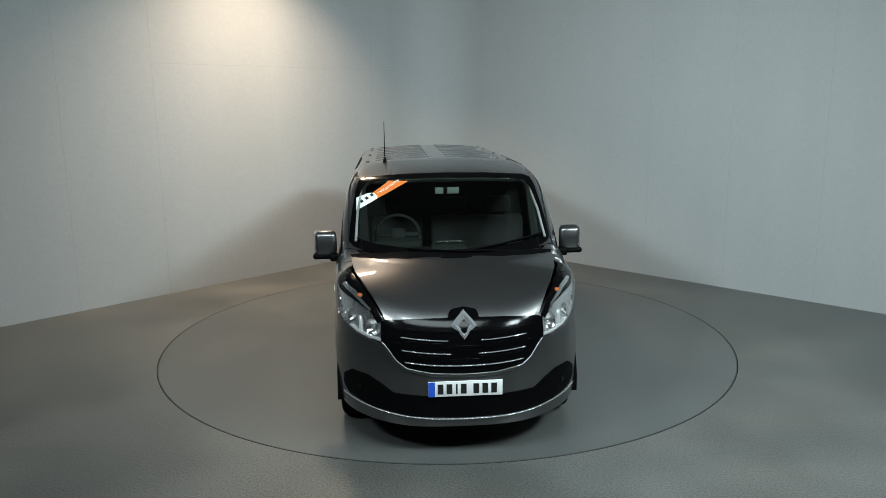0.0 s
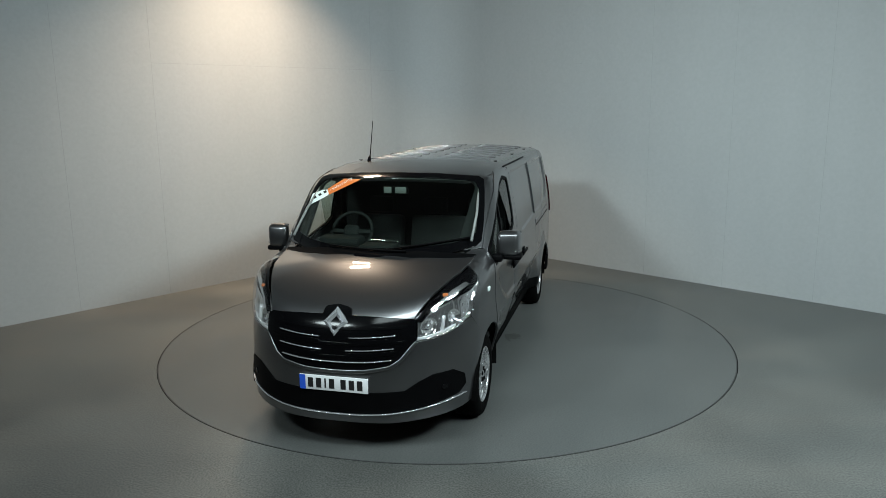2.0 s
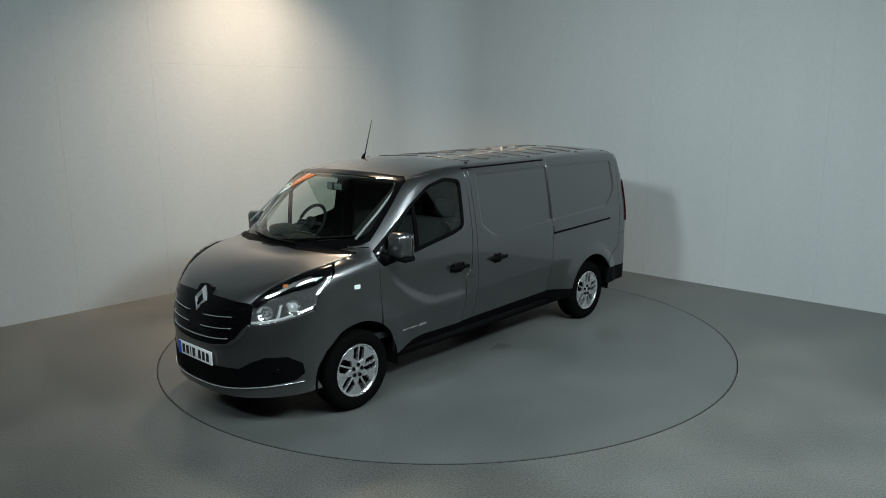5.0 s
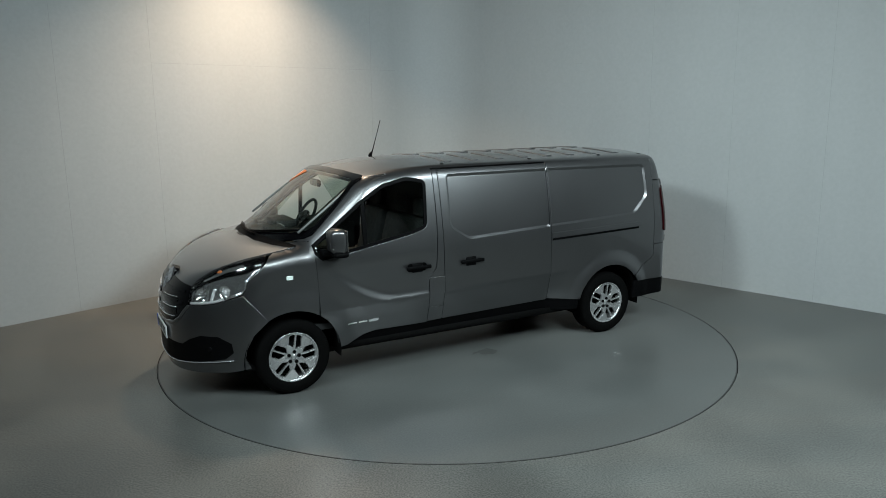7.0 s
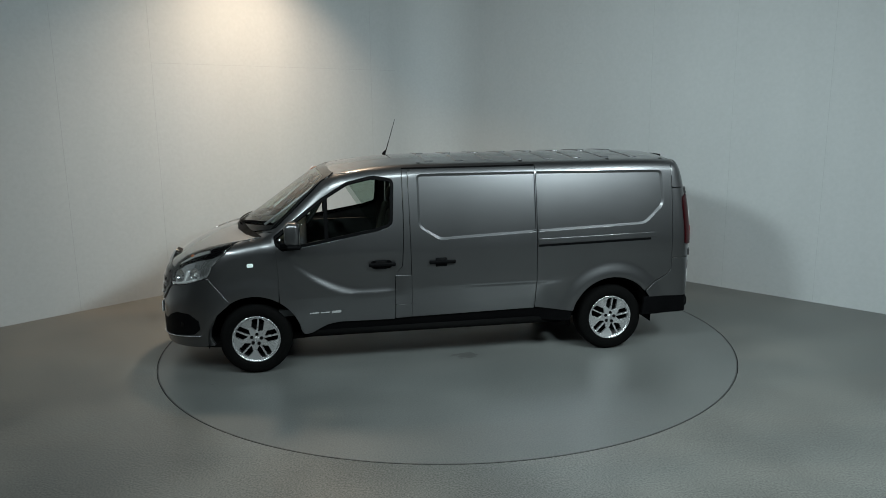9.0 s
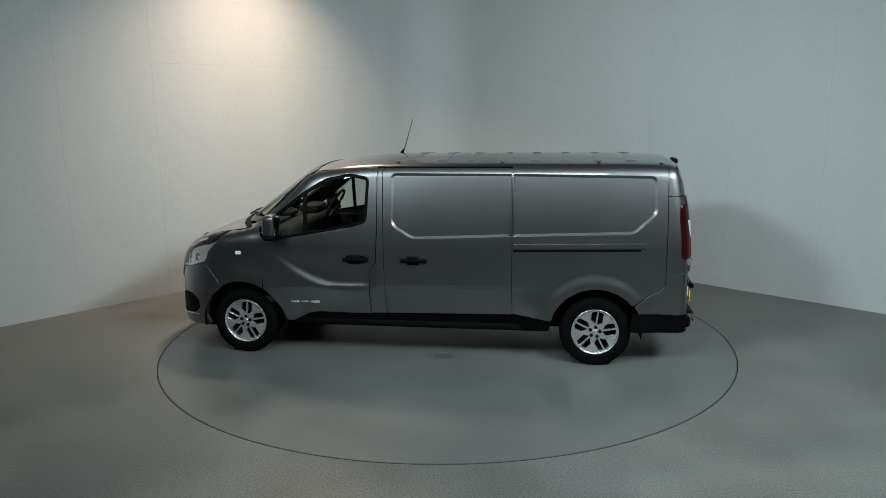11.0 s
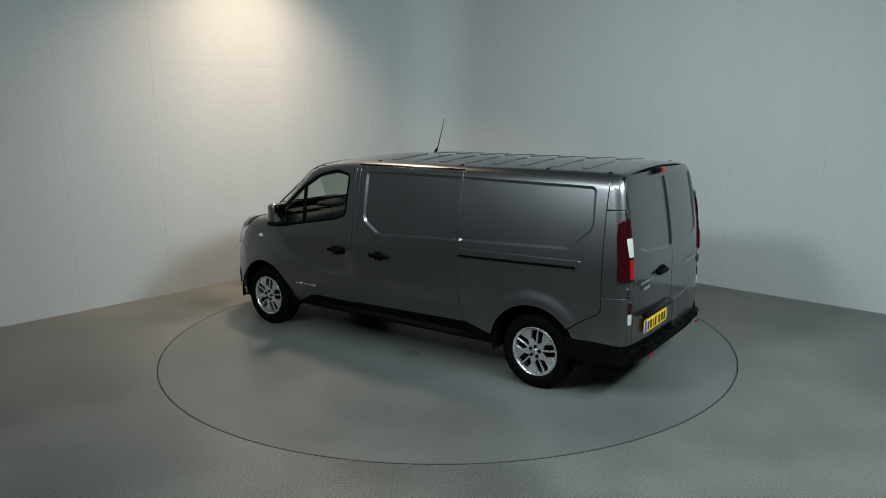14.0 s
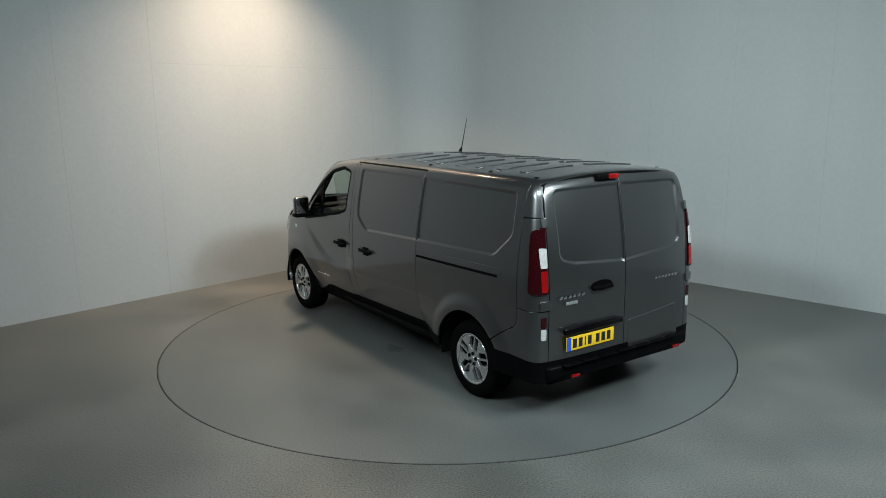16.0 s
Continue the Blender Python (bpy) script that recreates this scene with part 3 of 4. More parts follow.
def build_van():
    van = new("panel_van")
    tagged(van, "dark metallic grey long panel van with silver alloy wheels", "van")
    g = 0.003

    # ---- side panels
    win = rounded([(1.585, 1.275), (1.47, 1.165), (0.60, 1.315, 0.10), (0.44, 1.365, 0.08), (0.415, 1.80, 0.07), (0.62, 1.838, 0.2), (0.86, 1.785, 0.2), (1.10, 1.645, 0.2), (1.36, 1.45, 0.2)], 0.03)
    door = [(0.435, 0.445), (0.435, 0.885), (0.365, 0.985), (0.345, 1.30), (0.345, 1.883), (0.72, 1.885), (0.93, 1.825), (1.20, 1.645), (1.42, 1.465), (1.555, 1.335), (1.530, 1.20), (1.515, 0.95)]
    door += arc(1.749, 0.335, 0.425, 124, 172, 12) + [(1.30, 0.345), (1.235, 0.35), (1.17, 0.385), (1.08, 0.43), (0.97, 0.452)]
    doors = both("front_door", door, PAINT, van, holes=(win,), step_=0.025, label="grey front door with a black handle")
    p1 = rounded([(0.205, 1.838, 0.05), (0.205, 1.345, 0.12), (0.0, 1.215, 0.14), (-0.951, 1.252, 0.002), (-0.951, 1.835, 0.002)])
    p2 = rounded([(-0.969, 1.835, 0.002), (-2.272, 1.815, 0.06), (-2.285, 1.475, 0.12), (-2.08, 1.288, 0.14), (-0.969, 1.252, 0.002)])
    slide = rounded([(0.268, 0.455), (0.285, 1.885), (-0.957, 1.885), (-0.957, 0.475)], 0.012)
    sliding = both("sliding_door", slide, PAINT, van, holes=(p1,), step_=0.03, label="grey sliding side door with pressed blank panel")
    quarter = [(-0.963, 0.485), (-0.963, 1.885), (-2.37, 1.880), (-2.37, 0.815), (-2.335, 0.775), (-2.20, 0.70)] + arc(-1.749, 0.335, 0.435, 140, 15, 24) + [(-1.34, 0.47)]
    quarters = both("rear_side_panel", quarter, PAINT, van, holes=(p2,), step_=0.03, label="grey rear side panel with pressed blank")
    for hole, owners in ((p1, sliding), (p2, quarters)):
        for owner, m in zip(owners, (False, True)):
            edge = dense(hole)
            inset = [(p[0] if -0.99 < p[0] < -0.93 else q[0], q[1]) for p, q in zip(edge, grow(edge, -0.024))]
            border("panel_border", "left", edge, inset, -0.014, PAINT, owner, m)
            sheet("pressed_panel", "left", inset, PAINT, owner, lift=-0.014, depth=0.004, bevel=0.001, mirror=m)
    both("door_pillar", [(0.279, 0.895), (0.291, 1.884), (0.338, 1.884), (0.338, 1.30), (0.358, 0.98), (0.425, 0.895)], PAINT, van)
    both("fuel_flap", [(0.275, 0.60), (0.276, 0.889), (0.428, 0.889), (0.428, 0.60)], PAINT, van)
    both("lower_pillar_panel", [(0.274, 0.455), (0.275, 0.594), (0.428, 0.594), (0.428, 0.452)], PAINT, van)
    both("drip_strip", [(0.34, 1.889), (0.34, 1.897), (-0.955, 1.897), (-0.955, 1.889)], BLACK, van, lift=0.001, depth=0.01, bevel=0.001)
    fender = [(1.508, 0.95), (1.523, 1.20), (1.545, 1.33), (1.62, 1.335), (1.78, 1.285), (1.90, 1.245), (2.003, 1.138), (2.103, 1.052), (2.123, 0.99), (2.150, 0.940), (2.118, 0.895), (2.04, 0.80)] + arc(1.749, 0.335, 0.425, 53, 122, 16)
    both("front_wing", fender, PAINT, van, lift=-0.004, label="grey front wing over the wheel")
    both("windscreen_pillar", [(1.50, 1.34), (1.655, 1.335), (1.66, 1.36), (1.36, 1.60), (1.08, 1.825), (0.98, 1.885), (0.80, 1.915), (0.28, 1.918), (0.28, 1.86), (0.70, 1.86), (0.9, 1.80), (1.18, 1.62)], PAINT, van, lift=-0.006)
    both("sill_cladding", [(1.30, 0.345), (1.20, 0.40), (1.0, 0.50), (-1.33, 0.52), (-1.31, 0.34)], BLACK, van, lift=-0.014, label="black plastic sill")
    both("handle_recess", rounded([(0.66, 0.965), (0.66, 1.045), (0.46, 1.045), (0.46, 0.965)], 0.035), BLACK, van, lift=0.001, depth=0.01)
    for x0, owners in ((0.43, doors), (-0.145, sliding)):
        for owner, s in zip(owners, (1, -1)):
            y = 0.965 * s
            h = bmesh.new()
            box(h, (x0 + 0.125, y + 0.012 * s, 1.008), (0.255, 0.022, 0.036), 0.010)
            part("door_handle", h, BLACK, owner, "black pull handle")
            h = bmesh.new()
            box(h, (x0 + 0.135, y - 0.004 * s, 1.005), (0.11, 0.014, 0.085), 0.006, segments=1)
            part("handle_cup", h, BLACK, owner)
    both("door_rail", [(-0.972, 1.108), (-0.972, 1.128), (-2.14, 1.150), (-2.14, 1.130)], BLACK, van, lift=0.0015, depth=0.012, bevel=0.001, label="black sliding door rail")
    both("rail_cover", rounded([(-0.972, 1.134), (-0.972, 1.185), (-2.19, 1.205, 0.03), (-2.19, 1.156)], 0.004), PAINT, van, lift=0.008, depth=0.010, bevel=0.004)
    both("side_repeater", rounded([(1.735, 1.035), (1.735, 1.068), (1.79, 1.068), (1.79, 1.035)], 0.008), STICKER_W, van, lift=0.004, depth=0.008, label="clear side indicator")
    for k, (a, b) in enumerate(((1.245, 1.16), (1.14, 1.06), (1.04, 0.95))):
        both("badge", [(a, 0.548), (a, 0.572), (b, 0.576), (b, 0.552)] if k == 2 else [(a, 0.553), (a, 0.566), (b, 0.569), (b, 0.556)], CHROME, van, lift=0.0015, depth=0.004, bevel=0.001)

    # ---- side windows
    inner = grow(win, -0.030)
    for owner, m in zip(doors, (False, True)):
        sheet("window_seal", "left", grow(win, 0.002), BLACK, owner, holes=(inner,), lift=-0.004, depth=0.02, mirror=m)
        front = [p for p in inner if p[0] > 1.075]
        rear = [p for p in inner if p[0] < 1.045]
        sheet("window_pane", "left", rear, GLASS, owner, lift=-0.012, depth=0.004, bevel=0.0005, mirror=m)
        sheet("quarter_pane", "left", front, GLASS, owner, lift=-0.012, depth=0.004, bevel=0.0005, mirror=m)
        sheet("window_divider", "left", [(1.078, 1.225), (1.078, 1.665), (1.042, 1.69), (1.042, 1.23)], BLACK, owner, lift=-0.006, depth=0.02, mirror=m)

    # ---- roof, bonnet, screen
    xs = [-2.43, -2.30, -2.0, -1.5, -1.0, -0.5, 0.0, 0.4, 0.65]
    rim = [(x, float(cast("left", np.array([[x, 1.874]]))[0][1])) for x in xs] + [(0.85, 0.775), (1.00, 0.745), (1.085, 0.60), (1.125, 0.30), (1.14, 0.0)]
    roof = [(-2.462, 0.0), (-2.462, 0.70)] + rim + [(x, -y) for x, y in rim[-2::-1]] + [(-2.462, -0.70)]
    top = sheet("roof", "top", roof, PAINT, van, step_=0.08, lift=-0.008, depth=0.03, label="grey ribbed steel roof")
    for k in range(8):
        x = 0.0 - 0.30 * k
        for s in (-1, 1):
            sheet("roof_rib", "top", rounded([(x, s * 0.09), (x + 0.085, s * 0.09), (x + 0.085, s * 0.62), (x, s * 0.62)], 0.02), PAINT, top, lift=0.000, depth=0.012, bevel=0.007, step_=0.25)
    for x in (0.16, -0.85, -1.75, -2.32):
        for s in (-1, 1):
            bm = lathe(bmesh.new(), [(0.018, 0.0), (0.018, 0.004), (0.001, 0.005)], 12)
            bmesh.ops.rotate(bm, verts=bm.verts[:], cent=(0, 0, 0), matrix=Matrix.Rotation(radians(90), 3, "X"))
            z = float(cast("top", np.array([[x, 0.70 * s]]))[0][2])
            bmesh.ops.translate(bm, verts=bm.verts[:], vec=(x, 0.70 * s, z - 0.006))
            part("roof_plug", bm, BLACK, top)
    glass_out = [(0, 1.292), (0.35, 1.298), (0.62, 1.318), (0.80, 1.352), (0.836, 1.385), (0.832, 1.48), (0.812, 1.62), (0.785, 1.76), (0.758, 1.838), (0.70, 1.862), (0.35, 1.884), (0, 1.890)]
    glass_out = glass_out + [(-y, z) for y, z in glass_out[-2:0:-1]]
    glass_in = [(0, 1.360), (0.35, 1.366), (0.62, 1.384), (0.76, 1.412), (0.785, 1.45), (0.782, 1.50), (0.765, 1.62), (0.738, 1.76), (0.70, 1.815), (0.64, 1.832), (0.35, 1.852), (0, 1.858)]
    glass_in = glass_in + [(-y, z) for y, z in glass_in[-2:0:-1]]
    screen = sheet("windscreen", "front", glass_in, SCREEN, van, lift=-0.001, depth=0.005, bevel=0.0005, label="clear windscreen")
    sheet("windscreen_surround", "front", glass_out, GLOSS, van, holes=(grow(glass_in, 0.0015),), lift=0.0, depth=0.012, bevel=0.002, label="black windscreen border")
    hood = [(1.66, 0.815), (1.80, 0.805), (2.00, 0.772), (2.20, 0.70), (2.38, 0.615), (2.505, 0.545), (2.545, 0.40), (2.578, 0.20), (2.585, 0.0)]
    hood_out = hood + [(x, -y) for x, y in hood[-2::-1]] + [(1.80, -0.60), (1.89, -0.35), (1.925, 0), (1.89, 0.35), (1.80, 0.60)]
    bonnet = sheet("bonnet", "top", hood_out, PAINT, van, lift=0.001, depth=0.02, label="grey bonnet with a curved leading edge")
    cowl = [(1.70, 0.80), (1.80, 0.62), (1.89, 0.36), (1.925, 0), (1.89, -0.36), (1.80, -0.62), (1.70, -0.80), (1.64, -0.82), (1.76, -0.55), (1.83, -0.30), (1.86, 0), (1.83, 0.30), (1.76, 0.55), (1.64, 0.82)]
    sheet("cowl", "top", [(x + 0.015, y) for x, y in cowl], BLACK, van, lift=0.003, depth=0.02, label="black scuttle panel below the windscreen")
    for a, b in (((0.30, 1.330), (-0.36, 1.352)), ((0.74, 1.405), (0.10, 1.338))):
        uv = np.array([[a[0] + (b[0] - a[0]) * k / 10, a[1] + (b[1] - a[1]) * k / 10] for k in range(11)])
        p = cast("front", uv)
        q = p + gradient(p) * 0.022
        bm = bmesh.new()
        tube(bm, q.tolist(), 0.009, 6, 0.006)
        tube(bm, (p + gradient(p) * 0.006).tolist(), 0.005, 4)
        part("wiper", bm, BLACK, van, "black wiper arm and blade")

    # ---- nose
    def r_(pts, rad=0.0, n=4):
        """Outline given for the left half from ahead, closed by its mirror image."""
        full = pts + [(-p[0], *p[1:]) for p in pts[::-1] if abs(p[0]) > 1e-6]
        return [on_nose(*p) for p in (rounded(full, rad, n) if rad else full)]

    lower = [on_side(1.965, 0.70), on_side(2.04, 0.80), on_side(2.12, 0.89), on_side(2.155, 0.932), on_side(2.30, 0.888), on_nose(0.76, 0.861), on_nose(0.66, 0.838), on_nose(0.566, 0.831), on_nose(0.545, 0.985), on_nose(0.5, 0.988), on_nose(0.25, 1.0), on_nose(0.0, 1.005)]
    low = [on_nose(0.0, 0.245), on_nose(0.4, 0.245), on_nose(0.65, 0.255), on_side(2.28, 0.275), on_side(2.12, 0.30), on_side(2.165, 0.38), on_side(2.15, 0.47), on_side(2.09, 0.59)]
    half = low + lower
    full = half + [(-a, z) for a, z in half[-2:0:-1]]
    bumper = sheet("front_bumper", "round", full, PAINT, van, step_=0.045, lift=-0.002, depth=0.03, label="grey front bumper with black lower intake")
    grille = r_([(0.0, 0.640), (0.22, 0.648), (0.40, 0.678), (0.47, 0.725), (0.53, 0.800), (0.572, 0.838), (0.555, 0.992), (0.30, 1.006), (0.0, 1.012)], 0.02, 3)
    gr = sheet("grille", "round", grille, GLOSS, van, lift=0.007, depth=0.02, bevel=0.004, step_=0.04, label="gloss black grille with chrome strips")
    mid = [(0.572, 0.832), (0.538, 0.795), (0.478, 0.716), (0.405, 0.667), (0.22, 0.636), (0.0, 0.628)]
    mid = mid + [(-y, z) for y, z in mid[-2::-1]]
    rim_out, rim_in = [], []
    for k, (y, z) in enumerate(mid):
        p, q = mid[max(k - 1, 0)], mid[min(k + 1, len(mid) - 1)]
        d = math.hypot(q[0] - p[0], q[1] - p[1])
        ny, nz = -(q[1] - p[1]) / d, (q[0] - p[0]) / d
        rim_out.append(on_nose(y + 0.012 * ny, z + 0.012 * nz))
        rim_in.append(on_nose(y - 0.012 * ny, z - 0.012 * nz))
    sheet("grille_lip", "round", rim_out + rim_in[::-1], PAINT, bumper, lift=0.012, depth=0.02, bevel=0.010, step_=0.03, label="grey raised lip round the grille")
    for a, b, za, zb in ((0.115, 0.435, 0.868, 0.888), (0.095, 0.430, 0.780, 0.800)):
        for s in (1, -1):
            for name, mat, dz, lift, h in (("chrome_strip", BRIGHT, 0.0, 0.018, 0.0016), ("grille_slat", GLOSS, -0.03, 0.014, 0.012)):
                pts = [on_nose(s * (a + (b - a) * k / 4), za + (zb - za) * (k / 4) ** 1.5 + dz + h) for k in range(5)] + [on_nose(s * (b + (a - b) * k / 4), zb + (za - zb) * (1 - (1 - k / 4) ** 1.5) + dz - h) for k in range(5)]
                sheet(name, "round", pts, mat, gr, lift=lift, depth=0.014, bevel=0.0018)
    strip = [(y, 0.698 + 0.13 * y * y) for y in [-0.41 + 0.082 * k for k in range(11)]]
    sheet("chrome_strip", "round", [on_nose(y, z + 0.0016) for y, z in strip] + [on_nose(y, z - 0.0016) for y, z in strip[::-1]], BRIGHT, gr, lift=0.020, depth=0.014, bevel=0.0018)
    for z0 in (0.735, 0.825, 0.925):
        w = 0.44 if z0 < 0.8 else 0.51
        pts = [(-w + 2 * w * k / 10, z0 + 0.07 * (-w + 2 * w * k / 10) ** 2) for k in range(11)]
        sheet("grille_slat", "round", [on_nose(y, z + 0.010) for y, z in pts] + [on_nose(y, z - 0.010) for y, z in pts[::-1]], GLOSS, gr, lift=0.011, depth=0.01, bevel=0.003)
    mount = rounded([(0.0, 0.785), (0.075, 0.83), (0.125, 0.95), (0.095, 1.065), (0.0, 1.085), (-0.095, 1.065), (-0.125, 0.95), (-0.075, 0.83)], 0.04, 4)
    x0 = 2.520
    tilt = Matrix.Translation((x0 + 0.05, 0, 0.95)) @ Matrix.Rotation(radians(-24), 4, "Y")

    def slab(pts, back, front, hole=None):
        bm = bmesh.new()
        loops = [pts] + ([hole] if hole else [])
        for loop in loops:
            vs = [bm.verts.new((front, p[0], p[1] - 0.95)) for p in loop]
            for a, b in zip(vs, vs[1:] + vs[:1]):
                bm.edges.new((a, b))
        bmesh.ops.triangle_fill(bm, use_beauty=True, edges=bm.edges[:])
        made = bmesh.ops.extrude_face_region(bm, geom=bm.faces[:])["geom"]
        bmesh.ops.translate(bm, verts=[v for v in made if isinstance(v, bmesh.types.BMVert)], vec=(back - front, 0, 0))
        bmesh.ops.recalc_face_normals(bm, faces=bm.faces[:])
        bmesh.ops.transform(bm, matrix=tilt, verts=bm.verts[:])
        return bm
    flat(part("badge_mount", slab(mount, -0.06, 0.030), GLOSS, gr, "gloss black badge mount"))
    dia = [(0.0, 0.835), (0.098, 0.95), (0.0, 1.065), (-0.098, 0.95)]
    bm = bmesh.new()
    loops = []
    for q, x in ((1.0, 0.030), (0.97, 0.040), (0.68, 0.058), (0.40, 0.040), (0.38, 0.028)):
        loops.append([bm.verts.new((x, y * q, (z - 0.95) * q)) for y, z in dia])
    for p, q in zip(loops, loops[1:]):
        for k in range(4):
            bm.faces.new((p[k], p[(k + 1) % 4], q[(k + 1) % 4], q[k]))
    bmesh.ops.recalc_face_normals(bm, faces=bm.faces[:])
    bmesh.ops.transform(bm, matrix=tilt, verts=bm.verts[:])
    flat(part("badge", bm, BRIGHT, gr, "chrome diamond-shaped badge"))

    intake = r_([(0.0, 0.315), (0.40, 0.325), (0.66, 0.355), (0.83, 0.395), (0.868, 0.45), (0.862, 0.53), (0.80, 0.588), (0.68, 0.585), (0.59, 0.545), (0.50, 0.487), (0.0, 0.470)], 0.015, 3)
    sheet("lower_intake", "round", intake, BLACK, bumper, lift=0.003, depth=0.01, bevel=0.003, step_=0.04, label="black lower air intake")
    lip = [(y, 0.308 + 0.105 * abs(y) ** 2.2) for y in [-0.865 + 0.0865 * k for k in range(21)]]
    sheet("lip_trim", "round", [on_nose(y, z + 0.003) for y, z in lip] + [on_nose(y, z - 0.003) for y, z in lip[::-1]], BRIGHT, bumper, lift=0.012, depth=0.012, bevel=0.003)
    for s in (1, -1):
        ring = rounded([(0.60, 0.405), (0.585, 0.50), (0.66, 0.578), (0.80, 0.583), (0.862, 0.52), (0.862, 0.415)], 0.075, 7)
        rin = grow(ring, -0.012)
        sheet("fog_surround", "round", [on_nose(s * a, z) for a, z in ring], BLACK, bumper, holes=([on_nose(s * a, z) for a, z in rin],), lift=0.003, depth=0.005, bevel=0.002, label="black fog lamp surround")
        c = on_nose(s * 0.745, 0.478)
        disc = [(c[0] + 0.022 * math.cos(k * math.pi / 10), c[1] + 0.022 * math.sin(k * math.pi / 10)) for k in range(20)]
        sheet("fog_lamp", "round", disc, GLOSS, bumper, lift=0.010, depth=0.01, bevel=0.004, label="round fog lamp")

    # ---- headlights
    for s in (1, -1):
        p = cast("top", np.array([[1.915, 0.812], [1.96, 0.800], [2.05, 0.770], [2.20, 0.712], [2.38, 0.627]]))
        brow = [(math.atan2(q[1], q[0] - AXIS), float(q[2]) - 0.003) for q in p]
        pts = [on_nose(0.558, 0.992), on_nose(0.567, 0.838), on_nose(0.66, 0.845), on_nose(0.76, 0.868), on_side(2.30, 0.895), on_side(2.16, 0.945), on_side(2.13, 0.99), on_side(2.11, 1.05), on_side(2.01, 1.135)] + brow
        if s < 0:
            pts = [(-a, z) for a, z in pts]
        rimline = np.array(rounded(pts, 0.008, 2))
        main, outer = on_nose(0.655, 0.925), on_nose(0.805, 0.965)

        def tub(uv):
            """Depth of the lamp: steep walls at the rim, two bowls and fine upright flutes."""
            a_, b_ = rimline, np.roll(rimline, -1, 0)
            d = b_ - a_
            t_ = np.clip(((uv[:, None] - a_) * d).sum(2) / np.maximum((d * d).sum(1), 1e-9), 0, 1)
            far = np.sqrt((((a_ + d * t_[..., None]) - uv[:, None]) ** 2).sum(2)).min(1)
            low = -0.022 * step(far, 0.0, 0.014) + 0.0018 * np.sin(uv[:, 0] * 330) * step(far, 0.01, 0.02)
            for (ca, cz), ra, rz, deep in ((main, 0.066, 0.060, 0.050), (outer, 0.050, 0.052, 0.040)):
                r2 = ((np.abs(uv[:, 0]) - ca) / ra) ** 2 + ((uv[:, 1] - cz) / rz) ** 2
                low = np.minimum(low, -0.016 - deep * np.maximum(1 - r2, -0.2))
            return low
        lampb = sheet("headlight", "round", rounded(pts, 0.008, 2), REFLECTOR, van, lift=0.001, depth=0.012, bevel=0.002, step_=0.011, label="clear headlight with orange indicator", relief=tub)
        drop = (0.020, 0.065, 0.092, 0.082, 0.052)
        blk = [on_nose(0.600, 0.962)] + [(a_, z_ - d_) for (a_, z_), d_ in zip(brow, drop)][::-1] + [(a_, z_ + 0.003) for a_, z_ in brow] + [on_nose(0.565, 0.992)]
        ind = [(brow[4][0], brow[4][1] - 0.052), (brow[3][0], brow[3][1] - 0.058), (brow[2][0], brow[2][1] - 0.052), (brow[2][0] - 0.03, brow[2][1] - 0.034), (brow[3][0], brow[3][1] - 0.030), (brow[4][0], brow[4][1] - 0.038)]
        c0 = (brow[3][0] - 0.06, brow[3][1] - 0.052)
        org = rounded([(c0[0] - 0.025, c0[1] - 0.013), (c0[0] + 0.018, c0[1] - 0.011), (c0[0] + 0.024, c0[1] + 0.009), (c0[0] - 0.015, c0[1] + 0.007)], 0.010, 3)
        sg = 1 if s > 0 else -1

        def sided(q):
            return [(sg * a_, z_) for a_, z_ in q]
        sheet("bezel", "round", sided(blk), GLOSS, lampb, lift=0.003, depth=0.006, bevel=0.002, step_=0.03)
        sheet("inner_bezel", "round", sided([on_nose(0.553, 0.985), on_nose(0.560, 0.845), on_nose(0.578, 0.848), on_nose(0.572, 0.980)]), GLOSS, lampb, lift=0.004, depth=0.006, bevel=0.001, step_=0.03)
        sheet("indicator", "round", sided(ind), REFLECTOR, lampb, lift=0.007, depth=0.006, bevel=0.002, step_=0.03)
        sheet("indicator_bulb", "round", sided(org), ORANGE, lampb, lift=0.009, depth=0.006, bevel=0.002, step_=0.03)
        for (ca, cz), k0, mat, hh, nm in ((main, 0.016, SILVER, -0.030, "bulb_shield"), (outer, 0.012, LAMP_WHITE, -0.028, "bulb")):
            oval = [(sg * (ca + k0 * math.cos(k * math.pi / 10)), cz + k0 * math.sin(k * math.pi / 10)) for k in range(20)]
            sheet(nm, "round", oval, mat, lampb, lift=hh, depth=0.02, bevel=0.005)
        guide = [on_nose(0.575, 0.862), on_nose(0.575, 0.846), on_nose(0.66, 0.853), on_nose(0.76, 0.876), on_side(2.30, 0.903), on_side(2.30, 0.918), on_nose(0.76, 0.893), on_nose(0.66, 0.869)]
        sheet("light_guide", "round", sided(guide), LAMP_WHITE, lampb, lift=-0.004, depth=0.015, bevel=0.003, step_=0.03)
        wall_ = [on_nose(0.728, 0.880), on_nose(0.742, 0.882), on_nose(0.748, 0.985), on_nose(0.736, 0.985)]
        sheet("divider", "round", sided(wall_), LAMP_WHITE, lampb, lift=-0.008, depth=0.02, bevel=0.003, step_=0.03)
        sheet("lens", "round", grow(rounded(pts, 0.008, 2), -0.004), LENS, lampb, lift=0.014, depth=0.012, bevel=0.003, step_=0.03)

    # ---- mirrors
    for s in (1, -1):
        bm = bmesh.new()
        box(bm, (1.36, s * 1.050, 1.345), (0.115, 0.180, 0.215), 0.042, segments=4)
        for v in bm.verts:
            if v.co.x > 1.36:
                v.co.x += 0.03 * (1 - ((v.co.z - 1.345) / 0.12) ** 2)
                v.co.y += s * -0.015
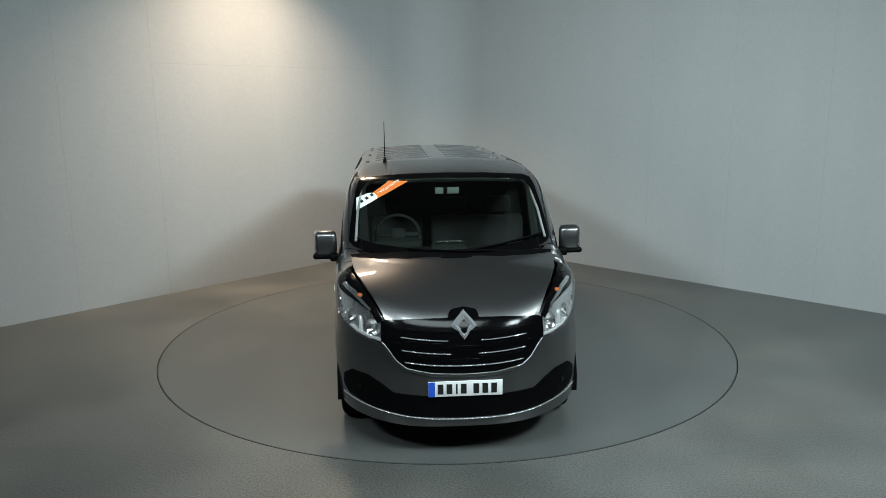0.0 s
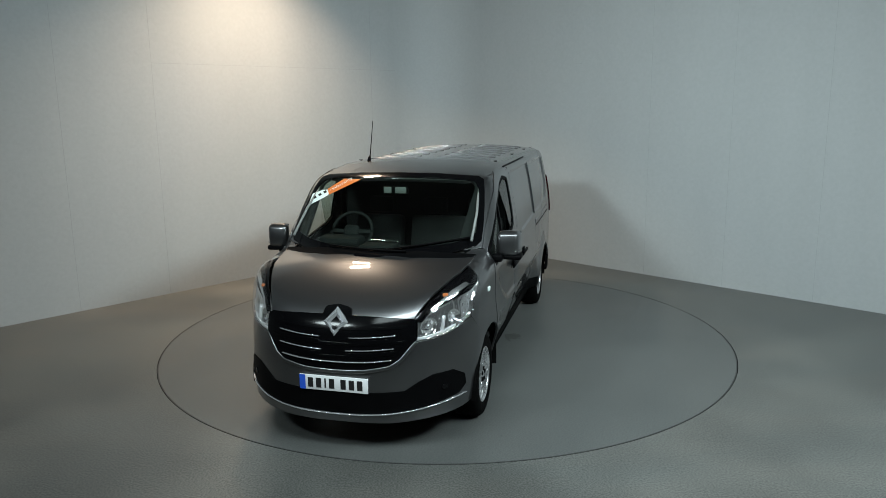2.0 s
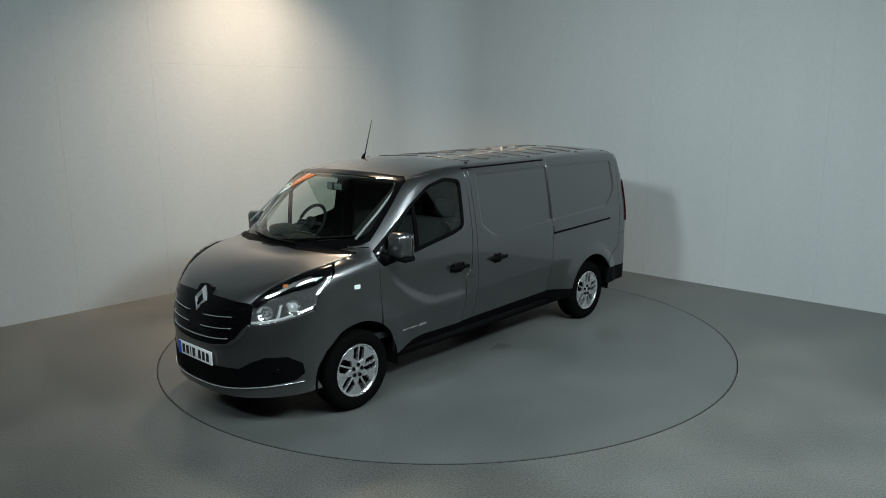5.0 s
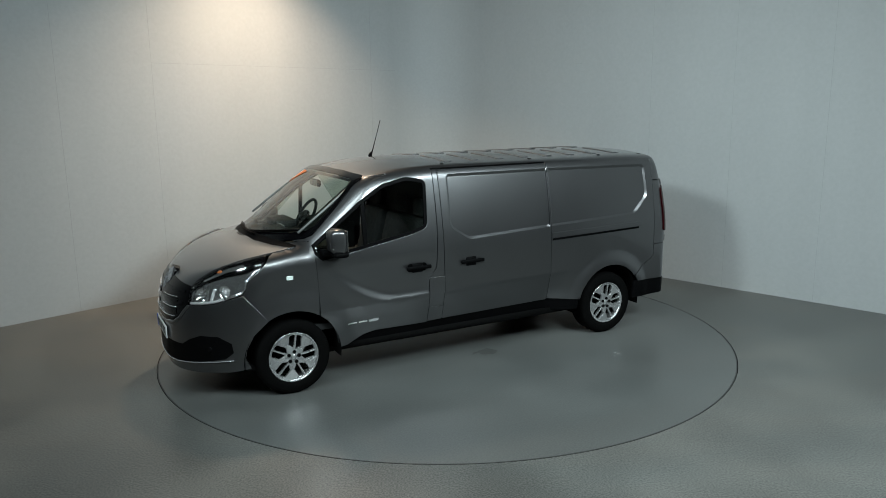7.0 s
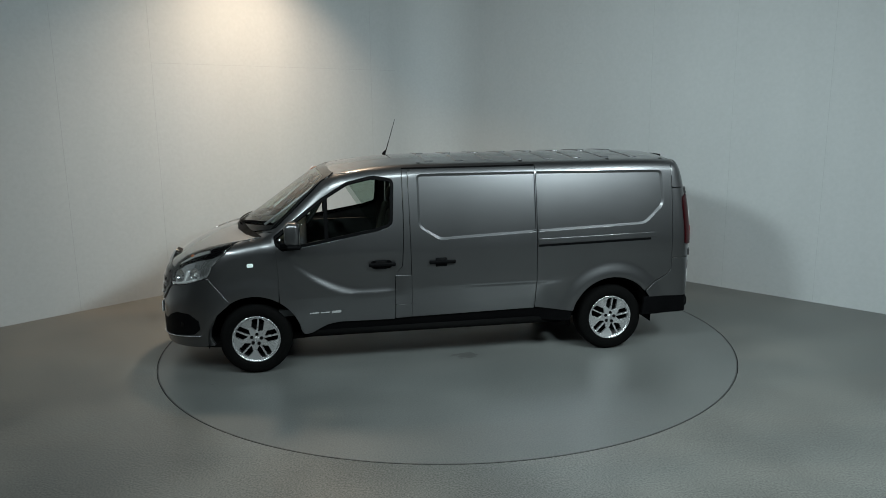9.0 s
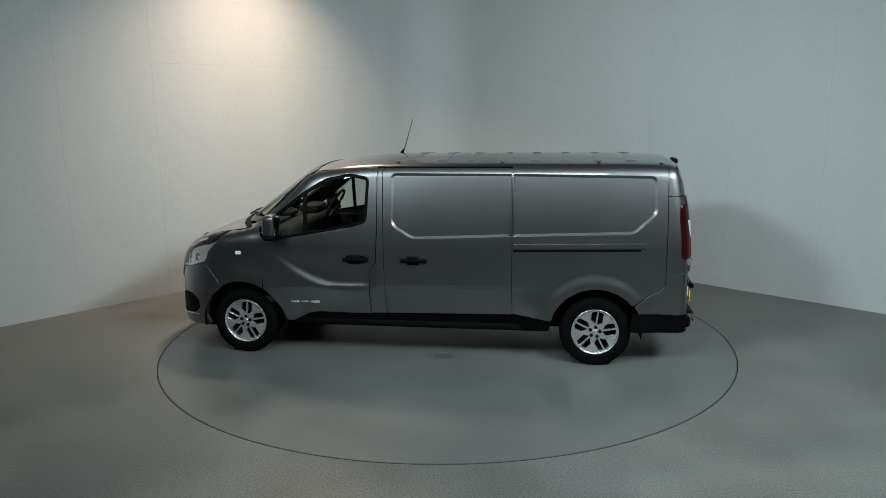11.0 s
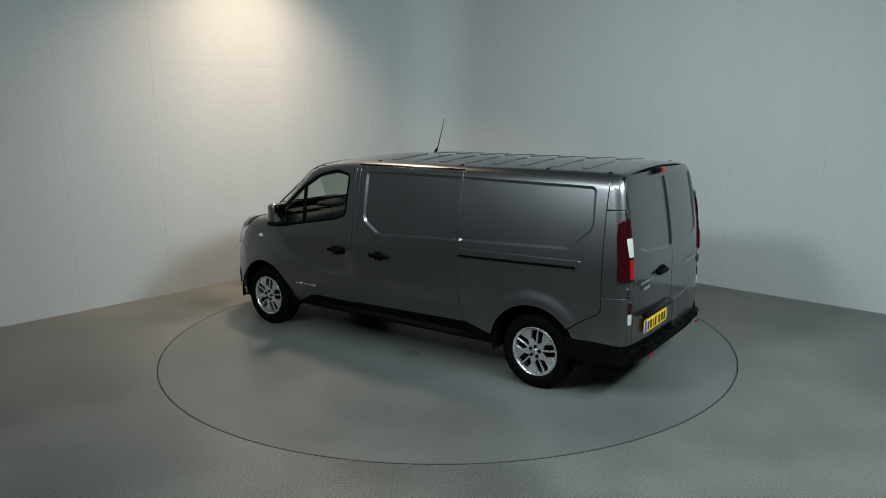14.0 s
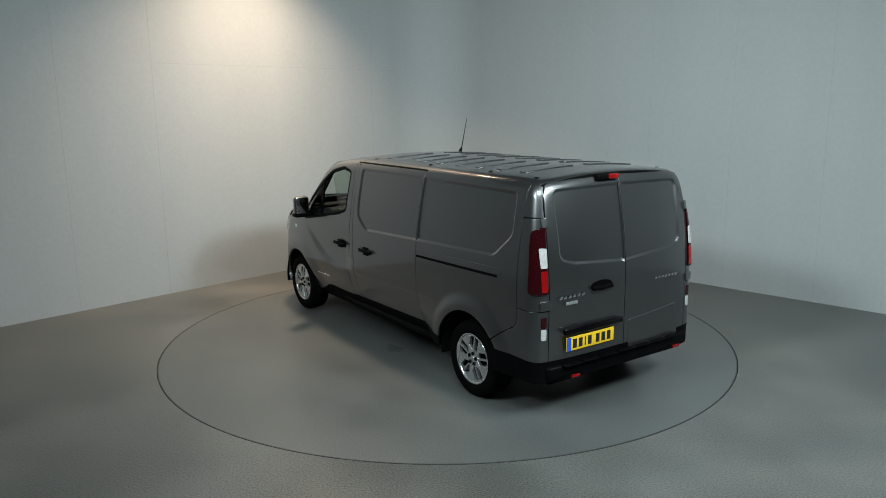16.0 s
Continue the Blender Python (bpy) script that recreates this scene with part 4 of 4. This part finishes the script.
        m = part("door_mirror", bm, PAINT, van, "grey door mirror with a black base")
        bm = bmesh.new()
        box(bm, (1.355, s * 1.052, 1.235), (0.125, 0.19, 0.045), 0.018)
        part("mirror_base", bm, BLACK, m)
        bm = bmesh.new()
        box(bm, (1.44, s * 0.935, 1.235), (0.09, 0.13, 0.06), 0.015)
        box(bm, (1.47, s * 0.905, 1.225), (0.16, 0.03, 0.10), 0.012)
        part("mirror_arm", bm, BLACK, m)
        bm = bmesh.new()
        box(bm, (1.300, s * 1.055, 1.35), (0.006, 0.15, 0.18), 0.002)
        part("mirror_glass", bm, CHROME, m)
        bm = bmesh.new()
        box(bm, (1.425, s * 1.05, 1.290), (0.012, 0.15, 0.008), 0.002)
        part("mirror_trim", bm, CHROME, m)

    # ---- tail
    rwin = [(0.715, 1.842, 0.07), (0.700, 1.300, 0.13), (0.55, 1.262, 0.1), (0.0065, 1.222, 0.0), (0.0065, 1.852, 0.0)]
    left_win = rounded(rwin)
    dleft = [(0.004, 0.43), (0.004, 1.915), (0.70, 1.898), (0.752, 1.872), (0.785, 1.80), (0.80, 1.60), (0.80, 0.45)]
    rdoors = []
    for s in (1, -1):
        hole = [(a * s, z) for a, z in left_win]
        d = sheet("rear_door", "rear", [(a * s, z) for a, z in dleft], PAINT, van, holes=(hole,), depth=0.025, label="grey rear door with pressed blank panel")
        edge = dense(hole)
        inset = [(p[0] if abs(p[0]) < 0.02 else q[0], q[1]) for p, q in zip(edge, grow(edge, -0.022))]
        border("panel_border", "rear", edge, inset, -0.014, PAINT, d)
        sheet("pressed_panel", "rear", inset, PAINT, d, lift=-0.014, depth=0.004, bevel=0.001)
        rdoors.append(d)
        rec = rounded([(0.05, 0.455), (0.05, 0.725), (0.66, 0.77), (0.70, 0.46)], 0.03)
        if s < 0:
            sheet("lower_pressing", "rear", [(-a, z) for a, z in rec], PAINT, d, lift=0.006, depth=0.008, bevel=0.010)
        corner = tail_edge(-2.376, 0.935, 1.63) + tail_door(0.806, 1.63, 0.935)
        cap = tail_edge(-2.376, 1.638, 1.878) + [tail_side(-2.43, 1.878), on_tail(0.765, 1.865), on_tail(0.79, 1.80), on_tail(0.803, 1.72), on_tail(0.806, 1.638)]
        low = [tail_side(-2.140, 0.545), tail_side(-2.098, 0.612), tail_side(-2.205, 0.692), tail_side(-2.34, 0.768), tail_side(-2.376, 0.81), tail_side(-2.376, 0.928), on_tail(0.806, 0.928), on_tail(0.806, 0.73), on_tail(0.806, 0.53), tail_side(-2.50, 0.535), tail_side(-2.30, 0.54)]
        f = (lambda q: q) if s > 0 else (lambda q: [(-a, z) for a, z in q])
        cn = sheet("rear_corner", "tail", f(corner), PAINT, van, step_=0.03)
        sheet("corner_cap", "tail", f(cap), PAINT, van, step_=0.03)
        sheet("bumper_corner", "tail", f(low), PAINT, van, step_=0.03)
        lamp_pts = [tail_side(-2.505, 1.070), tail_side(-2.500, 1.25), tail_side(-2.482, 1.42), tail_side(-2.478, 1.535), on_tail(0.845, 1.562), on_tail(0.812, 1.562), on_tail(0.812, 1.062)]
        lb = sheet("tail_light", "tail", rounded(f(lamp_pts), 0.025, 4), DEEP_RED, van, lift=0.016, depth=0.03, bevel=0.006, step_=0.03, label="tall red tail light with white lens")
        for nm, mat, z0, z1 in (("reverse_lens", REVERSE, 1.265, 1.415), ("brake_lens", RED, 1.085, 1.245)):
            q = [on_tail(0.872, z0), on_tail(0.872, z1), on_tail(0.822, z1), on_tail(0.822, z0)]
            sheet(nm, "tail", rounded(f(q), 0.01, 3), mat, lb, lift=0.019, depth=0.006, bevel=0.002, step_=0.03)
        for nm, mat, z0, z1 in (("fog_lens", DEEP_RED, 0.80, 0.885), ("reverse_lens", REVERSE, 0.705, 0.79)):
            q = [on_tail(0.870, z0), on_tail(0.870, z1), on_tail(0.825, z1), on_tail(0.825, z0)]
            sheet(nm, "tail", rounded(f(q), 0.01, 3), mat, lb, lift=0.006, depth=0.01, bevel=0.003, step_=0.03)
        for z, y1 in ((1.60, 0.835), (0.975, 0.88)):
            q = [on_tail(y1, z - 0.035), on_tail(y1, z + 0.035), on_tail(0.79, z + 0.035), on_tail(0.79, z - 0.035)]
            sheet("hinge", "tail", rounded(f(q), 0.008, 2), PAINT, cn, lift=0.016, depth=0.02, bevel=0.004, step_=0.03)
    ang = math.atan2(0.93, -0.16)
    band = [(ang, 0.36), (ang + 0.02, 0.548)] + [on_tail(0.9 - 0.18 * k, 0.53) for k in range(11)] + [(2 * math.pi - ang - 0.02, 0.548), (2 * math.pi - ang, 0.36)]
    band = [(a if a > 0 else a + 2 * math.pi, z) for a, z in band]
    sheet("rear_bumper", "tail", band, BLACK, van, step_=0.05, lift=0.004, depth=0.03, label="black plastic rear bumper with step")
    bm = bmesh.new()
    box(bm, (-2.655, 0, 0.435), (0.13, 1.66, 0.11), 0.03, segments=3)
    for v in bm.verts:
        v.co.x += 0.10 * (abs(v.co.y) / 0.83) ** 4
    st = part("bumper_step", bm, BLACK, van)
    for k in range(7):
        block("step_rib", (-2.650 + 0.0, -0.60 + 0.2 * k, 0.489), (0.07, 0.185, 0.003), BLACK, st, 0.001)
    for s in (1, -1):
        block("reflector", (-2.689, s * 0.60, 0.405), (0.012, 0.085, 0.024), RED, st, 0.004, label="red rear reflector")
    # plate, trim, handle, letters
    for x, y, z, turn, body, up_, label in ((2.692, 0.0, 0.535, 0, WHITE, 1, "white number plate with blue band"), (-2.640, 0.40, 0.648, math.pi, YELLOW, -1, "yellow number plate with blue band")):
        pl = block("number_plate", (0, 0, 0), (0.010, 0.52, 0.111), body, van, 0.003, label=label)
        pl.location, pl.rotation_euler = (x, y, z), (0, 0, turn)
        block("blue_band", (0.0062, -0.237, 0), (0.001, 0.045, 0.108), BLUE, pl, 0)
        ys = (-0.175, -0.113, -0.062, -0.013, 0.075, 0.138, 0.200)
        for k, yy in enumerate(ys):
            block("character_bar", (0.0062, yy, 0), (0.0012, 0.012 if k == 2 else 0.040, 0.072), INK, pl, 0)
    block("plate_trim", (-2.650, 0.375, 0.755), (0.045, 0.63, 0.045), GLOSS, rdoors[0], 0.012, label="black trim above the plate")
    block("rear_handle", (-2.648, 0.285, 1.055), (0.035, 0.22, 0.035), BLACK, rdoors[0], 0.012, label="black rear door handle")
    sheet("handle_cup", "rear", [(0.275 + 0.12 * math.cos(k * math.pi / 10), 1.065 + 0.042 * math.sin(k * math.pi / 10)) for k in range(20)], BLACK, rdoors[0], lift=0.003, depth=0.01)
    for k in range(6):
        block("letter_bar", (-2.627, 0.715 - 0.047 * k, 1.025), (0.004, 0.030, 0.026), CHROME, rdoors[0], 0.001)
    block("letter_bar", (-2.627, 0.60, 0.972), (0.004, 0.125, 0.026), PALE, rdoors[0], 0.001)
    for k in range(7):
        block("letter_bar", (-2.627, -0.37 - 0.042 * k, 1.03), (0.004, 0.028, 0.022), CHROME, rdoors[1], 0.001)
    bl = block("brake_light", (-2.515, 0.14, 1.905), (0.05, 0.24, 0.045), BLACK, van, 0.012, label="high brake light, half black half red")
    block("red_lens", (-2.520, 0.085, 1.906), (0.05, 0.115, 0.041), RED, bl, 0.010)

    # ---- aerial
    bm = bmesh.new()
    tube(bm, [(0.38, -0.53, 1.935), (0.365, -0.53, 1.965), (0.35, -0.53, 1.985)], 0.022, 10, 0.008)
    ae = part("aerial", bm, BLACK, van, "thin black roof aerial leaning back")
    part("rod", tube(bmesh.new(), [(0.35, -0.53, 1.98), (0.30, -0.53, 2.14), (0.245, -0.53, 2.32)], 0.0055, 6, 0.003), BLACK, ae)

    # ---- underside and wheel housings
    bm = bmesh.new()
    box(bm, (0.0, 0, 0.34), (2.60, 1.70, 0.06))
    edge = [(float(nose(0.08 * k, 0.3)) - 0.05, 0.08 * k) for k in range(11)] + [(2.08, 0.85), (1.25, 0.70)]
    edge = edge + [(x, -y) for x, y in edge[::-1] if y > 0]
    plate = [[bm.verts.new((x, y, z)) for x, y in edge] for z in (0.262, 0.30)]
    bm.faces.new(plate[0])
    bm.faces.new(plate[1])
    for k in range(len(edge)):
        bm.faces.new((plate[0][k - 1], plate[0][k], plate[1][k], plate[1][k - 1]))
    box(bm, (-2.35, 0, 0.36), (0.45, 1.55, 0.06))
    box(bm, (0.0, 0, 0.55), (4.6, 1.15, 0.30))
    part("underbody", bm, DARK, van)
    for x in (1.749, -1.749):
        for s in (1, -1):
            bm = bmesh.new()
            n = 24
            rows = [[bm.verts.new((x + 0.43 * math.cos(a), s * y, 0.335 + 0.43 * math.sin(a))) for a in [radians(-8 + 196 * k / n) for k in range(n + 1)]] for y in (0.925, 0.56)]
            for k in range(n):
                bm.faces.new((rows[0][k], rows[0][k + 1], rows[1][k + 1], rows[1][k]))
            bm.faces.new(rows[1])
            part("wheel_housing", bm, DARK, van)
            build_wheel(van, x, s)

    # ---- cab
    block("cab_floor", (1.05, 0, 0.56), (1.7, 1.75, 0.06), TRIM, van)
    block("bulkhead", (0.27, 0, 1.20), (0.03, 1.66, 1.36), TRIM, van, 0.01, label="dark panel behind the seats")
    dash = bmesh.new()
    box(dash, (1.52, 0, 1.13), (0.52, 1.62, 0.36), 0.06, segments=3)
    for v in dash.verts:
        v.co.z += -0.10 * max(0, v.co.x - 1.5) - 0.03 * (v.co.y / 0.8) ** 2
    dash = part("dashboard", dash, TRIM, van, "dark grey dashboard")
    bm = bmesh.new()
    box(bm, (1.60, -0.02, 1.315), (0.20, 0.30, 0.06), 0.025)
    part("dash_tray", bm, TRIM, dash)
    bm = bmesh.new()
    tube(bm, [(1.55, 0.14 * math.cos(a), 1.355 + 0.012 * math.sin(a)) for a in [math.pi * k / 12 for k in range(13)]], 0.006, 6)
    part("tray_trim", bm, CHROME, dash)
    block("dash_top_panel", (1.58, 0.46, 1.300), (0.22, 0.52, 0.02), TRIM, dash, 0.008, label="dark dashboard top")
    block("instrument_hood", (1.42, -0.43, 1.325), (0.22, 0.40, 0.09), TRIM, dash, 0.04)
    wheel = bmesh.new()
    tube(wheel, [(0.0, 0.19 * math.cos(a), 0.19 * math.sin(a)) for a in [2 * math.pi * k / 32 for k in range(33)]], 0.016, 8)
    box(wheel, (0.01, 0, 0), (0.05, 0.14, 0.12), 0.03)
    for a in (0, 180, 270):
        box(wheel, (0.01, 0.11 * math.cos(radians(a)), 0.11 * math.sin(radians(a))), (0.02, 0.14 if a != 270 else 0.04, 0.04 if a != 270 else 0.14), 0.008)
    sw = part("steering_wheel", wheel, TRIM, van, "black steering wheel")
    sw.location, sw.rotation_euler = (1.16, -0.43, 1.36), (0, radians(-32), 0)
    build_seat(van, -0.43, 0.50, "dark cloth driver seat")
    build_seat(van, 0.36, 0.92, "dark cloth double passenger seat")
    bm = bmesh.new()
    box(bm, (1.18, 0.0, 1.745), (0.04, 0.24, 0.07), 0.02)
    rm = part("rear_view_mirror", bm, BLACK, van, "interior mirror on the windscreen")
    block("mirror_face", (1.202, 0.055, 1.748), (0.006, 0.10, 0.055), PALE, rm, 0.002)
    block("mirror_face", (1.202, -0.065, 1.748), (0.006, 0.07, 0.055), PALE, rm, 0.002)
    bm = bmesh.new()
    box(bm, (0.62, 0, 1.85), (0.68, 1.36, 0.02), 0.005)
    part("headlining", bm, PALE, van)
    for s in (1, -1):
        bm = bmesh.new()
        tube(bm, [(1.62, s * 0.775, 1.40), (1.36, s * 0.765, 1.59), (1.08, s * 0.725, 1.79)], 0.011, 8)
        part("pillar_trim", bm, PALE, van)
        block("door_card", (0.98, s * 0.875, 0.95), (1.05, 0.03, 0.48), TRIM, van, 0.01)

    # ---- sticker on the windscreen
    def spot(px, pz):
        return (-0.775 + px * 0.445, 1.605 + pz * 0.225)
    sheet("white_sticker", "front", [spot(0.0, 0.0), spot(0.0, 0.42), spot(0.22, 0.58), spot(0.42, 0.62), spot(0.40, 0.42)], STICKER_W, screen, lift=0.004, depth=0.002, bevel=0.0005, label="white diagonal sticker")
    sheet("orange_sticker", "front", [spot(0.42, 0.44), spot(0.33, 0.62), spot(0.62, 1.0), spot(1.0, 1.0)], STICKER_O, screen, lift=0.004, depth=0.002, bevel=0.0005, label="orange diagonal sticker")
    def on_screen(px, pz, lift=0.0065):
        q = cast("front", np.array([spot(px, pz)]))
        return Vector((q + gradient(q) * lift)[0]), Vector(gradient(q)[0])
    a, n = on_screen(0.47, 0.58)
    b, _ = on_screen(0.80, 0.93)
    along = (b - a).normalized()
    along = (along - n * along.dot(n)).normalized()
    up_ = n.cross(along)
    text = bpy.data.curves.new("sticker_word", "FONT")
    text.body, text.size, text.extrude = "Warranty", 0.052, 0.0004
    text.materials.append(WHITE)
    ob = new("sticker_word", text)
    ob.parent = screen
    ob.matrix_basis = Matrix(((along.x, up_.x, n.x, a.x), (along.y, up_.y, n.y, a.y), (along.z, up_.z, n.z, a.z), (0, 0, 0, 1)))
    for k in range(3):
        q, n = on_screen(0.10 + 0.10 * k, 0.30 + 0.11 * k)
        bar = bmesh.new()
        box(bar, (0, 0, 0), (0.026, 0.034, 0.001))
        ob = part("sticker_bar", bar, TRIM, screen)
        ob.matrix_basis = Matrix(((along.x, up_.x, n.x, q.x), (along.y, up_.y, n.y, q.y), (along.z, up_.z, n.z, q.z), (0, 0, 0, 1)))
    return van


build_room()
build_lamps()
platform = build_turntable()
van = build_van()


def motions():
    deck, car = [], []
    for t, a in TURN:
        m = pose(0, 0, 0, 0, 0, a)
        deck.append((t, m))
        car.append((t, m @ pose(OFFSET[0], OFFSET[1], 0)))
    walk(platform, deck)
    walk(van, car)


motions()
